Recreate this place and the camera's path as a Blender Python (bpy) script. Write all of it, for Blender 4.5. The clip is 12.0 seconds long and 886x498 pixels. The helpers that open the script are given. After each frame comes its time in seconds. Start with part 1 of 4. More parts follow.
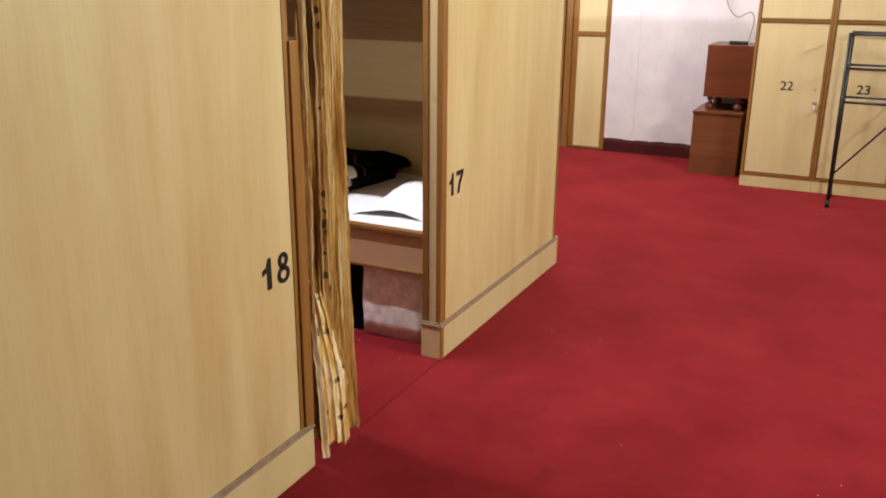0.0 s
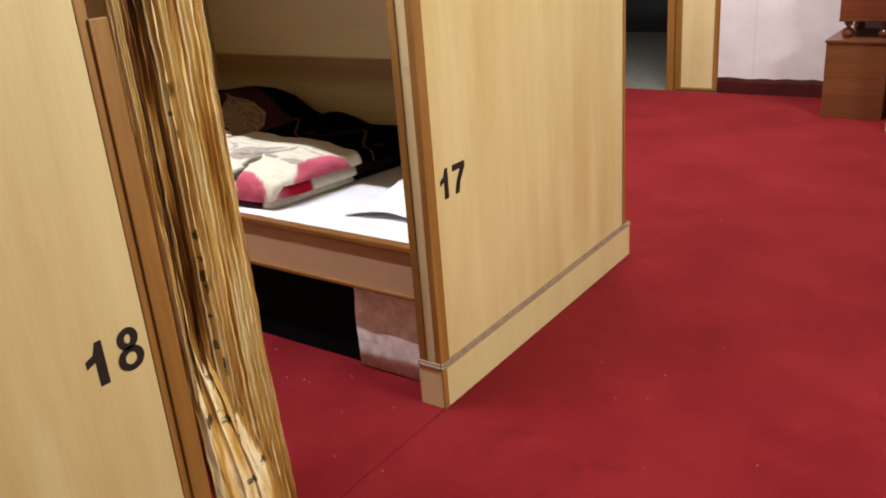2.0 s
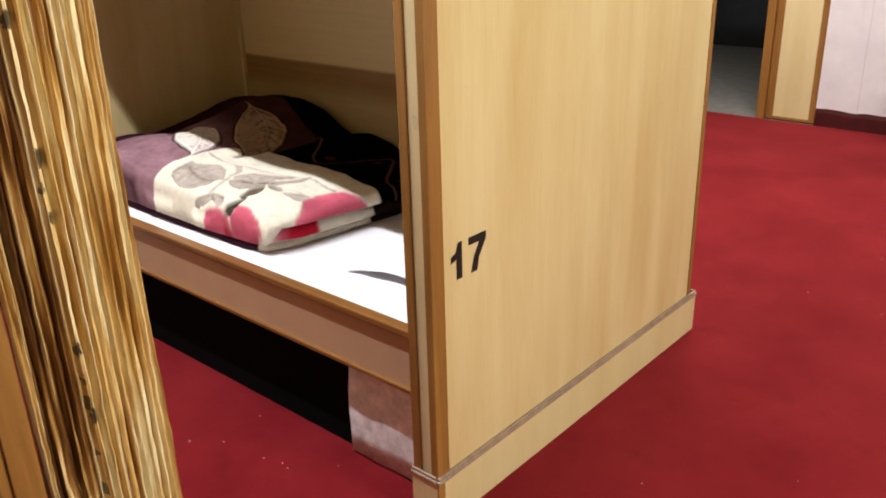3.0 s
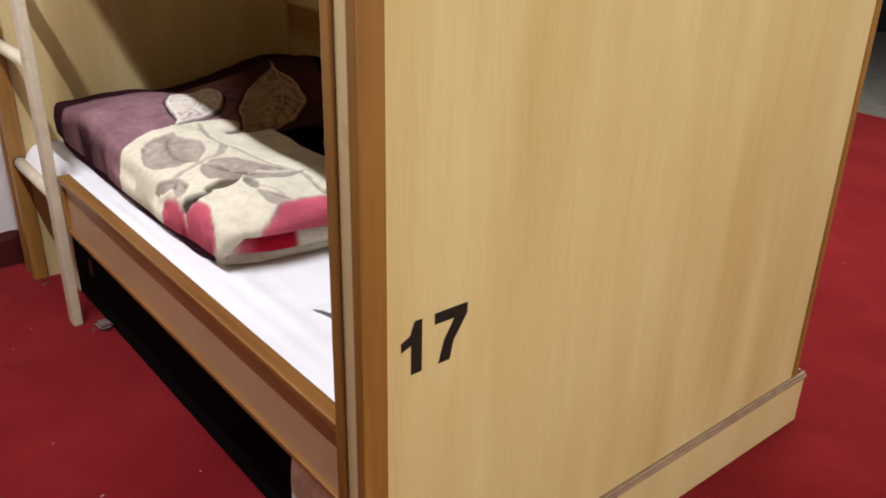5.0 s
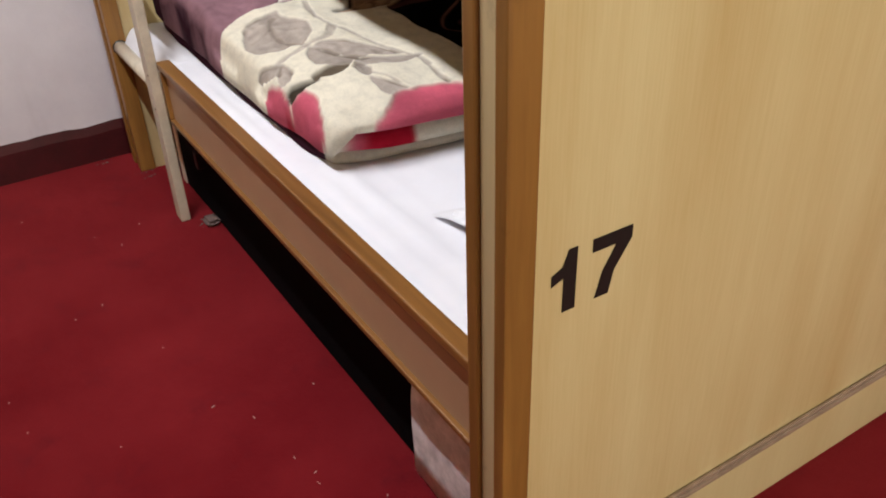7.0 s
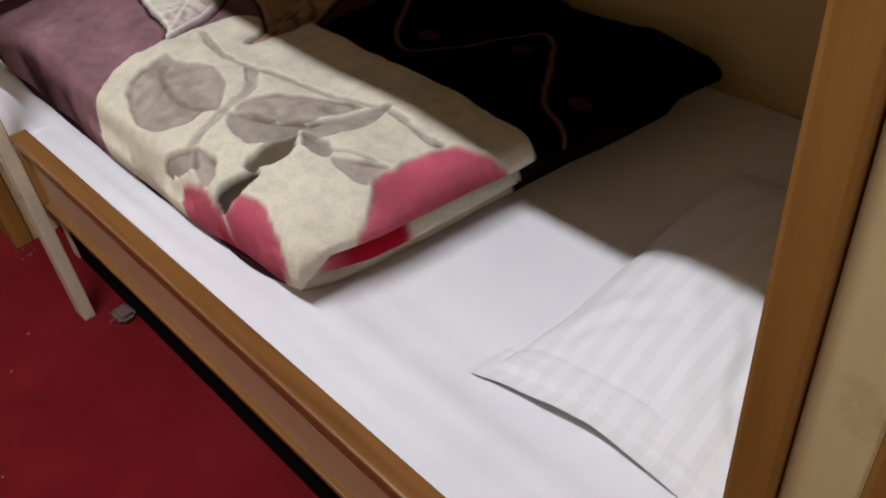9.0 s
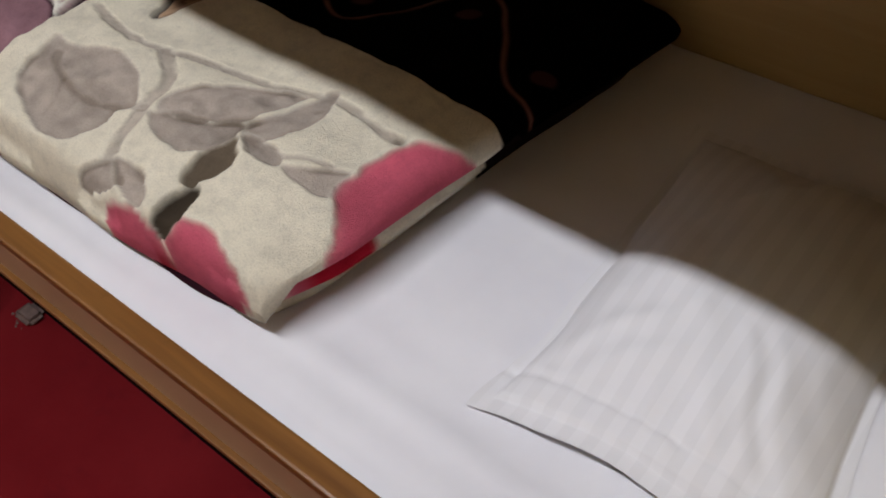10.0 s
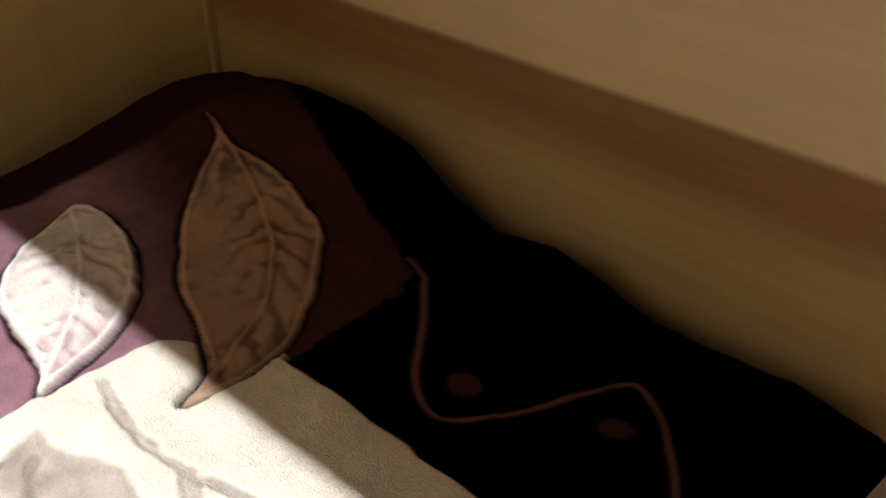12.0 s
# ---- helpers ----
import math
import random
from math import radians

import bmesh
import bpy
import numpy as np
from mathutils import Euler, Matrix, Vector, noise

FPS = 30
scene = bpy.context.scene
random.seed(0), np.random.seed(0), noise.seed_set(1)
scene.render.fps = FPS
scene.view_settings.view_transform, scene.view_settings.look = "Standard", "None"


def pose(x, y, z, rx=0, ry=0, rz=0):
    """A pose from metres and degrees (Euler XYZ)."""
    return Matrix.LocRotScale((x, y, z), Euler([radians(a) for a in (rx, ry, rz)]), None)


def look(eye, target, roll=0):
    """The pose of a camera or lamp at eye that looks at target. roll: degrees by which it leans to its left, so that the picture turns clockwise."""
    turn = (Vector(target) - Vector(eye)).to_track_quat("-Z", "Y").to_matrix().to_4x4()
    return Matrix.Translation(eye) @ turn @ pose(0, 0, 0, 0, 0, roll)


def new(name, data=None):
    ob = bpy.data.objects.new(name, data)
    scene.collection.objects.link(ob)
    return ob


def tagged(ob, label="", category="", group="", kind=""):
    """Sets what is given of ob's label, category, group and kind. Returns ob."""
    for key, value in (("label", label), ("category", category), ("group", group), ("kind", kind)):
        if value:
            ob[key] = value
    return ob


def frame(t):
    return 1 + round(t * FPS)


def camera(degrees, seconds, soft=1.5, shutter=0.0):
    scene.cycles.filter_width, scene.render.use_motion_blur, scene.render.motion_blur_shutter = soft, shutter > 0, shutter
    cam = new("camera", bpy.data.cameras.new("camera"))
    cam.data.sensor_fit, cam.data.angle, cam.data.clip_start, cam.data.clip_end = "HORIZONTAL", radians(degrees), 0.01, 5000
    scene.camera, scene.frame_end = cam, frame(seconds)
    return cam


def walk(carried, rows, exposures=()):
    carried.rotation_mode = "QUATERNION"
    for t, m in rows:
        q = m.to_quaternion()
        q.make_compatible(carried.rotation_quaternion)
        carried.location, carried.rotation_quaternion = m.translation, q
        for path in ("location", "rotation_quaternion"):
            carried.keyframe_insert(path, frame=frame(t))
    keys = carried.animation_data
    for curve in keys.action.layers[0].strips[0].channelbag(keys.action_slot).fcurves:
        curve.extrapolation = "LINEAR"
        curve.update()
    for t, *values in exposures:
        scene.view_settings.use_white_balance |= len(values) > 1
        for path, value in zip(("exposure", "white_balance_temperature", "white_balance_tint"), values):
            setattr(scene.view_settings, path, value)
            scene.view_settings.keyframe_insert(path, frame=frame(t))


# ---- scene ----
cam = camera(55.4, 12.0, soft=1.9)
PATH = [
    (0, (1.316, -2.667, 1.366), (0.47, -0.957, 0.766), 0.5),
    (0.5, (1.288, -2.45, 1.402), (0.418, -0.737, 0.845), -1.9),
    (1, (1.318, -2.223, 1.358), (0.263, -0.63, 0.767), -5.4),
    (1.5, (1.378, -1.989, 1.349), (0.259, -0.475, 0.674), -4.2),
    (2, (1.302, -1.729, 1.338), (0.193, -0.233, 0.609), -4.6),
    (2.5, (1.202, -1.482, 1.356), (0.104, 0.009, 0.6), -3.2),
    (3, (1.1, -1.223, 1.371), (-0.133, 0.163, 0.624), -1.6),
    (3.2, (1.072, -1.149, 1.361), (-0.209, 0.193, 0.615), -1.8),
    (4.8, (0.815, -0.621, 1.302), (-0.568, 0.564, 0.476), 0.2),
    (5, (0.819, -0.567, 1.288), (-0.583, 0.591, 0.456), 1.3),
    (5.5, (0.812, -0.518, 1.279), (-0.632, 0.556, 0.408), 1.5),
    (6, (0.791, -0.488, 1.241), (-0.685, 0.488, 0.309), 1.2),
    (6.5, (0.751, -0.48, 1.216), (-0.722, 0.415, 0.201), 0.8),
    (7, (0.606, -0.476, 1.221), (-0.83, 0.403, 0.142), -2.0),
    (7.5, (0.392, -0.519, 1.287), (-0.948, 0.482, 0.189), -2.6),
    (7.7, (0.331, -0.518, 1.279), (-0.995, 0.513, 0.194), -2.2),
    (9.5, (-0.075, -0.213, 1.247), (-1.162, 0.738, -0.136), -7.6),
    (10, (-0.179, -0.214, 1.297), (-1.071, 0.802, -0.176), -3.9),
    (10.5, (-0.271, -0.182, 1.33), (-1.156, 1.015, -0.005), -1.6),
    (11, (-0.398, -0.135, 1.314), (-1.341, 1.092, 0.047), 0.3),
    (11.5, (-0.487, -0.023, 1.282), (-1.476, 1.153, -0.005), -1.1),
    (12, (-0.619, 0.059, 1.283), (-2.06, 1.80, -0.325), 1.5),
]
walk(cam, [(t, look(eye, target, roll)) for t, eye, target, roll in PATH],
     [(0, 0.27), (0.5, 0.13), (1.5, 0.12), (2.5, 0.42), (3, 0.38), (5, 0.02), (6, -0.08), (7.5, -0.15), (9.5, -0.65), (10.0, -0.75), (10.5, -1.0), (11.0, -0.08), (11.5, 0.32), (12, 0.6)])
# ---- light ----
world = bpy.data.worlds.new("room_dark")
world.use_nodes = True
world.node_tree.nodes["Background"].inputs[0].default_value = (0.9, 0.85, 0.8, 1)
world.node_tree.nodes["Background"].inputs[1].default_value = 0.003
scene.world = world


def tube(name, place, length, power, colour, turn=0.0, tilt=0.0):
    lamp = bpy.data.lights.new(name, "AREA")
    lamp.shape, lamp.size, lamp.size_y = "RECTANGLE", length, 0.04
    lamp.energy, lamp.color = power, colour
    ob = new(name, lamp)
    ob.matrix_world = pose(*place, 0, 0, turn) @ pose(0, 0, 0, tilt)
    return ob


tube("tube_cubicle", (-0.80, -0.62, 2.72), 1.2, 89, (0.93, 0.95, 1.0), 0, 62)
tube("tube_aisle", (3.34, 0.05, 2.25), 1.2, 98, (1.0, 0.98, 0.83), 90, 72)
tube("tube_far", (-0.45, 2.75, 2.745), 1.2, 82, (1.0, 0.97, 0.92), 0, 0)


# ---- materials ----
def base(name, rough=0.6, metal=0.0, spec=0.5):
    m = bpy.data.materials.new(name)
    m.use_nodes = True
    t = m.node_tree
    b = t.nodes["Principled BSDF"]
    b.inputs["Roughness"].default_value = rough
    b.inputs["Metallic"].default_value = metal
    b.inputs["Specular IOR Level"].default_value = spec
    return m, t, b


def node(t, kind, **values):
    n = t.nodes.new(kind)
    for k, v in values.items():
        n.inputs[k.replace("_", " ")].default_value = v
    return n


def coords(t, scale, rot=(0, 0, 0)):
    c = t.nodes.new("ShaderNodeTexCoord")
    m = t.nodes.new("ShaderNodeMapping")
    m.inputs["Scale"].default_value = scale
    m.inputs["Rotation"].default_value = rot
    t.links.new(c.outputs["Object"], m.inputs["Vector"])
    return m.outputs["Vector"]


def noise_tex(t, vec, scale, detail=4.0, rough=0.55, distort=0.0):
    n = node(t, "ShaderNodeTexNoise", Scale=scale, Detail=detail, Roughness=rough, Distortion=distort)
    t.links.new(vec, n.inputs["Vector"])
    return n.outputs["Fac"]


def ramp(t, fac, stops):
    r = t.nodes.new("ShaderNodeValToRGB")
    el = r.color_ramp.elements
    while len(el) < len(stops):
        el.new(0.5)
    for e, (p, c) in zip(el, stops):
        e.position, e.color = p, (*c, 1)
    t.links.new(fac, r.inputs["Fac"])
    return r.outputs["Color"]


def mix(t, fac, a, b, mode="MIX"):
    n = t.nodes.new("ShaderNodeMix")
    n.data_type, n.blend_type = "RGBA", mode
    for slot, v in ((0, fac), (6, a), (7, b)):
        if hasattr(v, "is_linked"):
            t.links.new(v, n.inputs[slot])
        else:
            n.inputs[slot].default_value = v if slot == 0 else (*v, 1)
    return n.outputs[2]


def bump(t, b, height, strength=0.2, distance=0.01):
    n = node(t, "ShaderNodeBump", Strength=strength, Distance=distance)
    t.links.new(height, n.inputs["Height"])
    t.links.new(n.outputs["Normal"], b.inputs["Normal"])


def laminate(name, light, dark, grain="z", contrast=1.0, rough=0.38):
    """Beech-look laminate with long soft streaks along one axis and a fine fleck."""
    m, t, b = base(name, rough)
    long = {"z": (1, 1, 0.07), "x": (0.05, 1, 1)}[grain]
    v = coords(t, long)
    wide = noise_tex(t, v, 8.0, 2.0, 0.5)
    mid = noise_tex(t, v, 24.0, 3.0, 0.55)
    fine = noise_tex(t, coords(t, (1, 1, 0.03) if grain == "z" else (0.03, 1, 1)), 420.0, 2.0, 0.6)
    half = tuple((p + q) / 2 for p, q in zip(light, dark))
    c = ramp(t, wide, [(0.36, dark), (0.5, half), (0.62, light)])
    c = mix(t, 0.28, c, ramp(t, mid, [(0.38, dark), (0.6, light)]))
    blot = noise_tex(t, coords(t, (1, 1, 0.35) if grain == "z" else (0.35, 1, 1)), 3.2, 4.0, 0.6)
    c = mix(t, 0.4, c, ramp(t, blot, [(0.38, dark), (0.62, light)]))
    c = mix(t, 0.07, c, ramp(t, fine, [(0.35, (0.45, 0.30, 0.14)), (0.62, (0.86, 0.74, 0.52))]))
    spot = noise_tex(t, coords(t, (1, 1, 1)), 9.0, 5.0, 0.7)
    c = mix(t, ramp(t, spot, [(0.66, (0, 0, 0)), (0.82, (0.35, 0.35, 0.35))]), c, (0.42, 0.30, 0.16))
    t.links.new(c, b.inputs["Base Color"])
    bump(t, b, fine, 0.05, 0.002)
    return m


def stained(name, light, dark, axis="z", rough=0.42):
    """Varnished solid timber with tight grain."""
    m, t, b = base(name, rough)
    s = {"z": (1, 1, 0.06), "x": (0.06, 1, 1), "y": (1, 0.06, 1)}[axis]
    v = coords(t, s)
    g = noise_tex(t, v, 60.0, 5.0, 0.65, 0.4)
    w = noise_tex(t, v, 9.0, 3.0, 0.5)
    c = mix(t, 0.5, ramp(t, g, [(0.3, dark), (0.68, light)]), ramp(t, w, [(0.35, dark), (0.65, light)]))
    wear = noise_tex(t, coords(t, (1, 1, 1)), 16.0, 6.0, 0.7)
    c = mix(t, ramp(t, wear, [(0.62, (0, 0, 0)), (0.78, (0.5, 0.5, 0.5))]), c, tuple(0.45 * q for q in dark))
    t.links.new(c, b.inputs["Base Color"])
    bump(t, b, g, 0.15, 0.002)
    return m


def plain(name, colour, vary=0.12, scale=12.0, rough=0.6, relief=0.1, metal=0.0):
    m, t, b = base(name, rough, metal)
    n = noise_tex(t, coords(t, (1, 1, 1)), scale, 6.0, 0.65)
    c = ramp(t, n, [(0.3, tuple(q * (1 - vary) for q in colour)), (0.7, tuple(min(1, q * (1 + vary)) for q in colour))])
    t.links.new(c, b.inputs["Base Color"])
    if rough > 0.9:
        b.inputs["Specular IOR Level"].default_value = 0.05
    bump(t, b, noise_tex(t, coords(t, (1, 1, 1)), scale * 14, 3.0), relief, 0.002)
    return m


LAM = laminate("beech_laminate", (0.67, 0.55, 0.295), (0.53, 0.375, 0.158))
LAM_BASE = laminate("beech_laminate_base", (0.64, 0.53, 0.285), (0.57, 0.445, 0.22), "z")
FASCIA = plain("tan_fascia_laminate", (0.44, 0.275, 0.165), 0.06, 7.0, 0.4, 0.05)
LIP = stained("brown_lipping", (0.345, 0.165, 0.038), (0.175, 0.074, 0.015))
LIP_X = stained("brown_lipping_rail", (0.30, 0.135, 0.035), (0.14, 0.055, 0.014), "x", 0.3)
CREAM = stained("cream_edge_strip", (0.64, 0.52, 0.30), (0.50, 0.385, 0.20))
BEAD = plain("grey_brown_bead", (0.30, 0.21, 0.15), 0.25, 30.0, 0.5)
CREAM_PAINT = plain("cream_paint", (0.60, 0.52, 0.40), 0.14, 22.0, 0.5, 0.2)
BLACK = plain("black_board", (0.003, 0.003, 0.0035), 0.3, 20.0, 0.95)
STEEL = plain("black_steel", (0.012, 0.012, 0.014), 0.2, 30.0, 0.4)
DARKRED = plain("dark_red_paint", (0.052, 0.004, 0.006), 0.3, 14.0, 0.45, 0.3)
CHEST = stained("reddish_brown_veneer", (0.18, 0.062, 0.023), (0.10, 0.030, 0.010), "x", 0.35)
CHEST_RED = stained("dark_mahogany_veneer", (0.15, 0.035, 0.014), (0.08, 0.018, 0.008), "x", 0.3)
PLINTH = plain("masonry_whitewash", (0.72, 0.66, 0.66), 0.35, 18.0, 0.85, 0.5)
PANEL_CREAM = laminate("pale_door_laminate", (0.66, 0.555, 0.32), (0.57, 0.445, 0.22))
# Upper bunk's unseen base board, coloured dark to cut light bounced onto the bed.
UPPER_DARK = stained("dark_upper_base", (0.10, 0.055, 0.025), (0.05, 0.025, 0.012), "x", 0.6)
LINT = plain("pale_lint", (0.50, 0.30, 0.27), 0.3, 40.0, 0.9)
JOINT = plain("plaster_joint", (0.42, 0.37, 0.39), 0.2, 40.0, 0.9)
INK = plain("black_paint", (0.008, 0.007, 0.006), 0.2, 60.0, 0.5)
WHITE_PLASTIC = plain("white_plastic", (0.7, 0.7, 0.68), 0.05, 20.0, 0.4)
# Near-black colour paints the unlit passage's darkness onto its walls.
PASSAGE = plain("passage_darkness", (0.022, 0.022, 0.024), 0.2, 6.0, 0.85, 0.2)
GRIME = plain("grimy_mortar", (0.13, 0.085, 0.075), 0.3, 60.0, 0.9, 0.4)
GREY_FLOOR = plain("grey_cement", (0.22, 0.21, 0.19), 0.2, 14.0, 0.8, 0.3)


def carpet_material():
    m, t, b = base("red_carpet", 0.95, 0.0, 0.04)
    v = coords(t, (1, 1, 1))
    fibre = noise_tex(t, v, 620.0, 3.0, 0.7)
    tuft = noise_tex(t, v, 150.0, 3.0, 0.6)
    tread = noise_tex(t, v, 2.3, 5.0, 0.6)
    c = ramp(t, tread, [(0.34, (0.100, 0.003, 0.006)), (0.64, (0.188, 0.013, 0.017))])
    c = mix(t, 0.35, c, ramp(t, fibre, [(0.3, (0.06, 0.0015, 0.003)), (0.7, (0.21, 0.010, 0.015))]))
    worn = noise_tex(t, v, 11.0, 6.0, 0.75)
    c = mix(t, ramp(t, worn, [(0.6, (0, 0, 0)), (0.8, (0.3, 0.3, 0.3))]), c, (0.22, 0.025, 0.028))
    smudge = noise_tex(t, v, 6.0, 6.0, 0.7)
    c = mix(t, ramp(t, smudge, [(0.56, (0, 0, 0)), (0.74, (0.75, 0.75, 0.75))]), c, (0.070, 0.004, 0.008))
    lint = node(t, "ShaderNodeTexVoronoi", Scale=4.0)
    t.links.new(v, lint.inputs["Vector"])
    c = mix(t, ramp(t, lint.outputs["Distance"], [(0.012, (0.7, 0.7, 0.7)), (0.02, (0, 0, 0))]), c, (0.55, 0.30, 0.24))
    t.links.new(c, b.inputs["Base Color"])
    b.inputs["Sheen Weight"].default_value = 0.46
    b.inputs["Sheen Roughness"].default_value = 0.45
    b.inputs["Sheen Tint"].default_value = (1.0, 0.14, 0.155, 1)
    bump(t, b, mix(t, 0.5, fibre, tuft), 0.5, 0.004)
    return m


def plaster_material():
    m, t, b = base("lilac_white_plaster", 0.8, 0.0, 0.3)
    v = coords(t, (1, 1, 1))
    n = noise_tex(t, v, 5.0, 6.0, 0.6)
    c = ramp(t, n, [(0.3, (0.61, 0.57, 0.62)), (0.7, (0.71, 0.67, 0.71))])
    streak = noise_tex(t, coords(t, (1, 1, 0.12)), 14.0, 5.0, 0.6)
    c = mix(t, ramp(t, streak, [(0.58, (0, 0, 0)), (0.8, (0.35, 0.35, 0.35))]), c, (0.52, 0.46, 0.48))
    t.links.new(c, b.inputs["Base Color"])
    bump(t, b, noise_tex(t, v, 60.0, 5.0, 0.6), 0.25, 0.004)
    return m


def banded_laminate():
    """Laminate in broad level bands by height: mid tone, brown, pale, brown again."""
    m, t, b = base("banded_laminate", 0.4)
    c = t.nodes.new("ShaderNodeTexCoord")
    sep = t.nodes.new("ShaderNodeSeparateXYZ")
    t.links.new(c.outputs["Object"], sep.inputs[0])
    wob = noise_tex(t, coords(t, (0.4, 1, 1)), 2.2, 2.0, 0.5)
    add = node(t, "ShaderNodeMath")
    add.operation = "MULTIPLY_ADD"
    t.links.new(wob, add.inputs[0])
    add.inputs[1].default_value = 0.003
    t.links.new(sep.outputs["Z"], add.inputs[2])
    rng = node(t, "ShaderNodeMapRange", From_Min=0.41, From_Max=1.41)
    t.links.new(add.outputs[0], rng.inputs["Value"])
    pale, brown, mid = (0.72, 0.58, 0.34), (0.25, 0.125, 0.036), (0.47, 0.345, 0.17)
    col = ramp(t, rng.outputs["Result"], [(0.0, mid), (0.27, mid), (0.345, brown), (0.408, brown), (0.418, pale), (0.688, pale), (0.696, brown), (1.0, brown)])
    g = noise_tex(t, coords(t, (0.05, 1, 1)), 60.0, 4.0, 0.6)
    col = mix(t, 0.15, col, ramp(t, g, [(0.3, (0.32, 0.20, 0.09)), (0.7, (0.66, 0.52, 0.30))]))
    t.links.new(col, b.inputs["Base Color"])
    bump(t, b, g, 0.05, 0.002)
    return m


def cloth(name, colour, shade, scale=40.0, stripes=False):
    m, t, b = base(name, 0.9, 0.0, 0.2)
    v = coords(t, (1, 1, 1))
    n = noise_tex(t, v, scale, 4.0, 0.6)
    c = ramp(t, n, [(0.3, shade), (0.7, colour)])
    if stripes:
        w = node(t, "ShaderNodeTexWave", Scale=11.0, Distortion=0.4, Detail=1.0)
        w.bands_direction = "X"
        t.links.new(coords(t, (1, 1, 1), (0, 0, 0.05)), w.inputs["Vector"])
        c = mix(t, ramp(t, w.outputs["Fac"], [(0.45, (0, 0, 0)), (0.55, (1, 1, 1))]), c, tuple(q * 0.96 for q in shade))
    t.links.new(c, b.inputs["Base Color"])
    b.inputs["Sheen Weight"].default_value = 0.2
    bump(t, b, noise_tex(t, v, 900.0, 2.0), 0.12, 0.001)
    return m


def curtain_material():
    """Gold satin with thin bright threads, small dark flowers, brown painted as fold shade."""
    m, t, b = base("gold_satin", 0.34, 0.0, 0.6)
    a = t.nodes.new("ShaderNodeAttribute")
    a.attribute_name = "weave"
    sep = t.nodes.new("ShaderNodeSeparateXYZ")
    t.links.new(a.outputs["Vector"], sep.inputs[0])
    mp = t.nodes.new("ShaderNodeMapping")
    mp.inputs["Scale"].default_value = (1.0, 0.045, 0.0)
    t.links.new(a.outputs["Vector"], mp.inputs["Vector"])
    s = noise_tex(t, mp.outputs["Vector"], 60.0, 3.0, 0.6)
    thread = noise_tex(t, mp.outputs["Vector"], 320.0, 4.0, 0.7)
    gold = ramp(t, s, [(0.33, (0.34, 0.17, 0.036)), (0.42, (0.66, 0.42, 0.125)), (0.50, (0.82, 0.63, 0.29)), (0.60, (0.94, 0.86, 0.62))])
    # brown colours paint the shade of the recessed inner folds
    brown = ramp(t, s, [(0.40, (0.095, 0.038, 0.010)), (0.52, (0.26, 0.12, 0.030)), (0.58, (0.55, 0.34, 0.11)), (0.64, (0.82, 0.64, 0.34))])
    shade_band = node(t, "ShaderNodeMath")
    shade_band.operation = "GREATER_THAN"
    t.links.new(sep.outputs["X"], shade_band.inputs[0])
    shade_band.inputs[1].default_value = 10.0
    c = mix(t, shade_band.outputs[0], gold, brown)
    c = mix(t, 0.40, c, ramp(t, thread, [(0.36, (0.22, 0.11, 0.03)), (0.43, (0.72, 0.52, 0.25)), (0.50, (1, 0.97, 0.90))]), "MULTIPLY")
    fl = node(t, "ShaderNodeTexVoronoi", Scale=24.0, Randomness=0.8)
    t.links.new(a.outputs["Vector"], fl.inputs["Vector"])
    petal = noise_tex(t, a.outputs["Vector"], 150.0, 2.0, 0.6)
    d = node(t, "ShaderNodeMath")
    d.operation = "MULTIPLY_ADD"
    t.links.new(petal, d.inputs[0])
    d.inputs[1].default_value = 0.40
    t.links.new(fl.outputs["Distance"], d.inputs[2])
    spot = ramp(t, d.outputs[0], [(0.47, (0.9, 0.9, 0.9)), (0.53, (0, 0, 0))])
    has = node(t, "ShaderNodeMath")
    has.operation = "MULTIPLY"
    t.links.new(spot, has.inputs[0])
    t.links.new(sep.outputs["Z"], has.inputs[1])
    c = mix(t, has.outputs[0], c, (0.030, 0.028, 0.012))
    t.links.new(c, b.inputs["Base Color"])
    bump(t, b, mix(t, 0.5, s, thread), 0.6, 0.004)
    return m


def plush_material():
    """Cut-pile plush; the printed motif is kept with the mesh as a colour."""
    m, t, b = base("printed_plush", 0.95, 0.0, 0.02)
    a = t.nodes.new("ShaderNodeAttribute")
    a.attribute_name = "print"
    v = coords(t, (1, 1, 1))
    pile = noise_tex(t, v, 420.0, 3.0, 0.7)
    nap = noise_tex(t, v, 38.0, 4.0, 0.65)
    c = mix(t, 0.22, a.outputs["Color"], ramp(t, nap, [(0.32, (0.35, 0.35, 0.35)), (0.55, (1, 1, 1))]), "MULTIPLY")
    c = mix(t, 0.25, c, ramp(t, pile, [(0.3, (0.35, 0.35, 0.35)), (0.55, (1, 1, 1))]), "MULTIPLY")
    t.links.new(c, b.inputs["Base Color"])
    b.inputs["Sheen Weight"].default_value = 0.0
    b.inputs["Sheen Roughness"].default_value = 0.5
    bump(t, b, mix(t, 0.45, pile, nap), 0.7, 0.008)
    return m


CARPET, PLASTER, BANDED = carpet_material(), plaster_material(), banded_laminate()
SHEET = cloth("white_cotton_sheet", (0.80, 0.79, 0.83), (0.74, 0.73, 0.78), 6.0)
PILLOW = cloth("white_striped_cotton", (0.78, 0.77, 0.80), (0.765, 0.755, 0.785), 8.0, True)
CURTAIN, PLUSH = curtain_material(), plush_material()
# Unseen ceiling, coloured grey to hold back the light it bounces down.
CEIL = plain("ceiling_dull_grey", (0.36, 0.345, 0.32), 0.05, 6.0, 0.85)


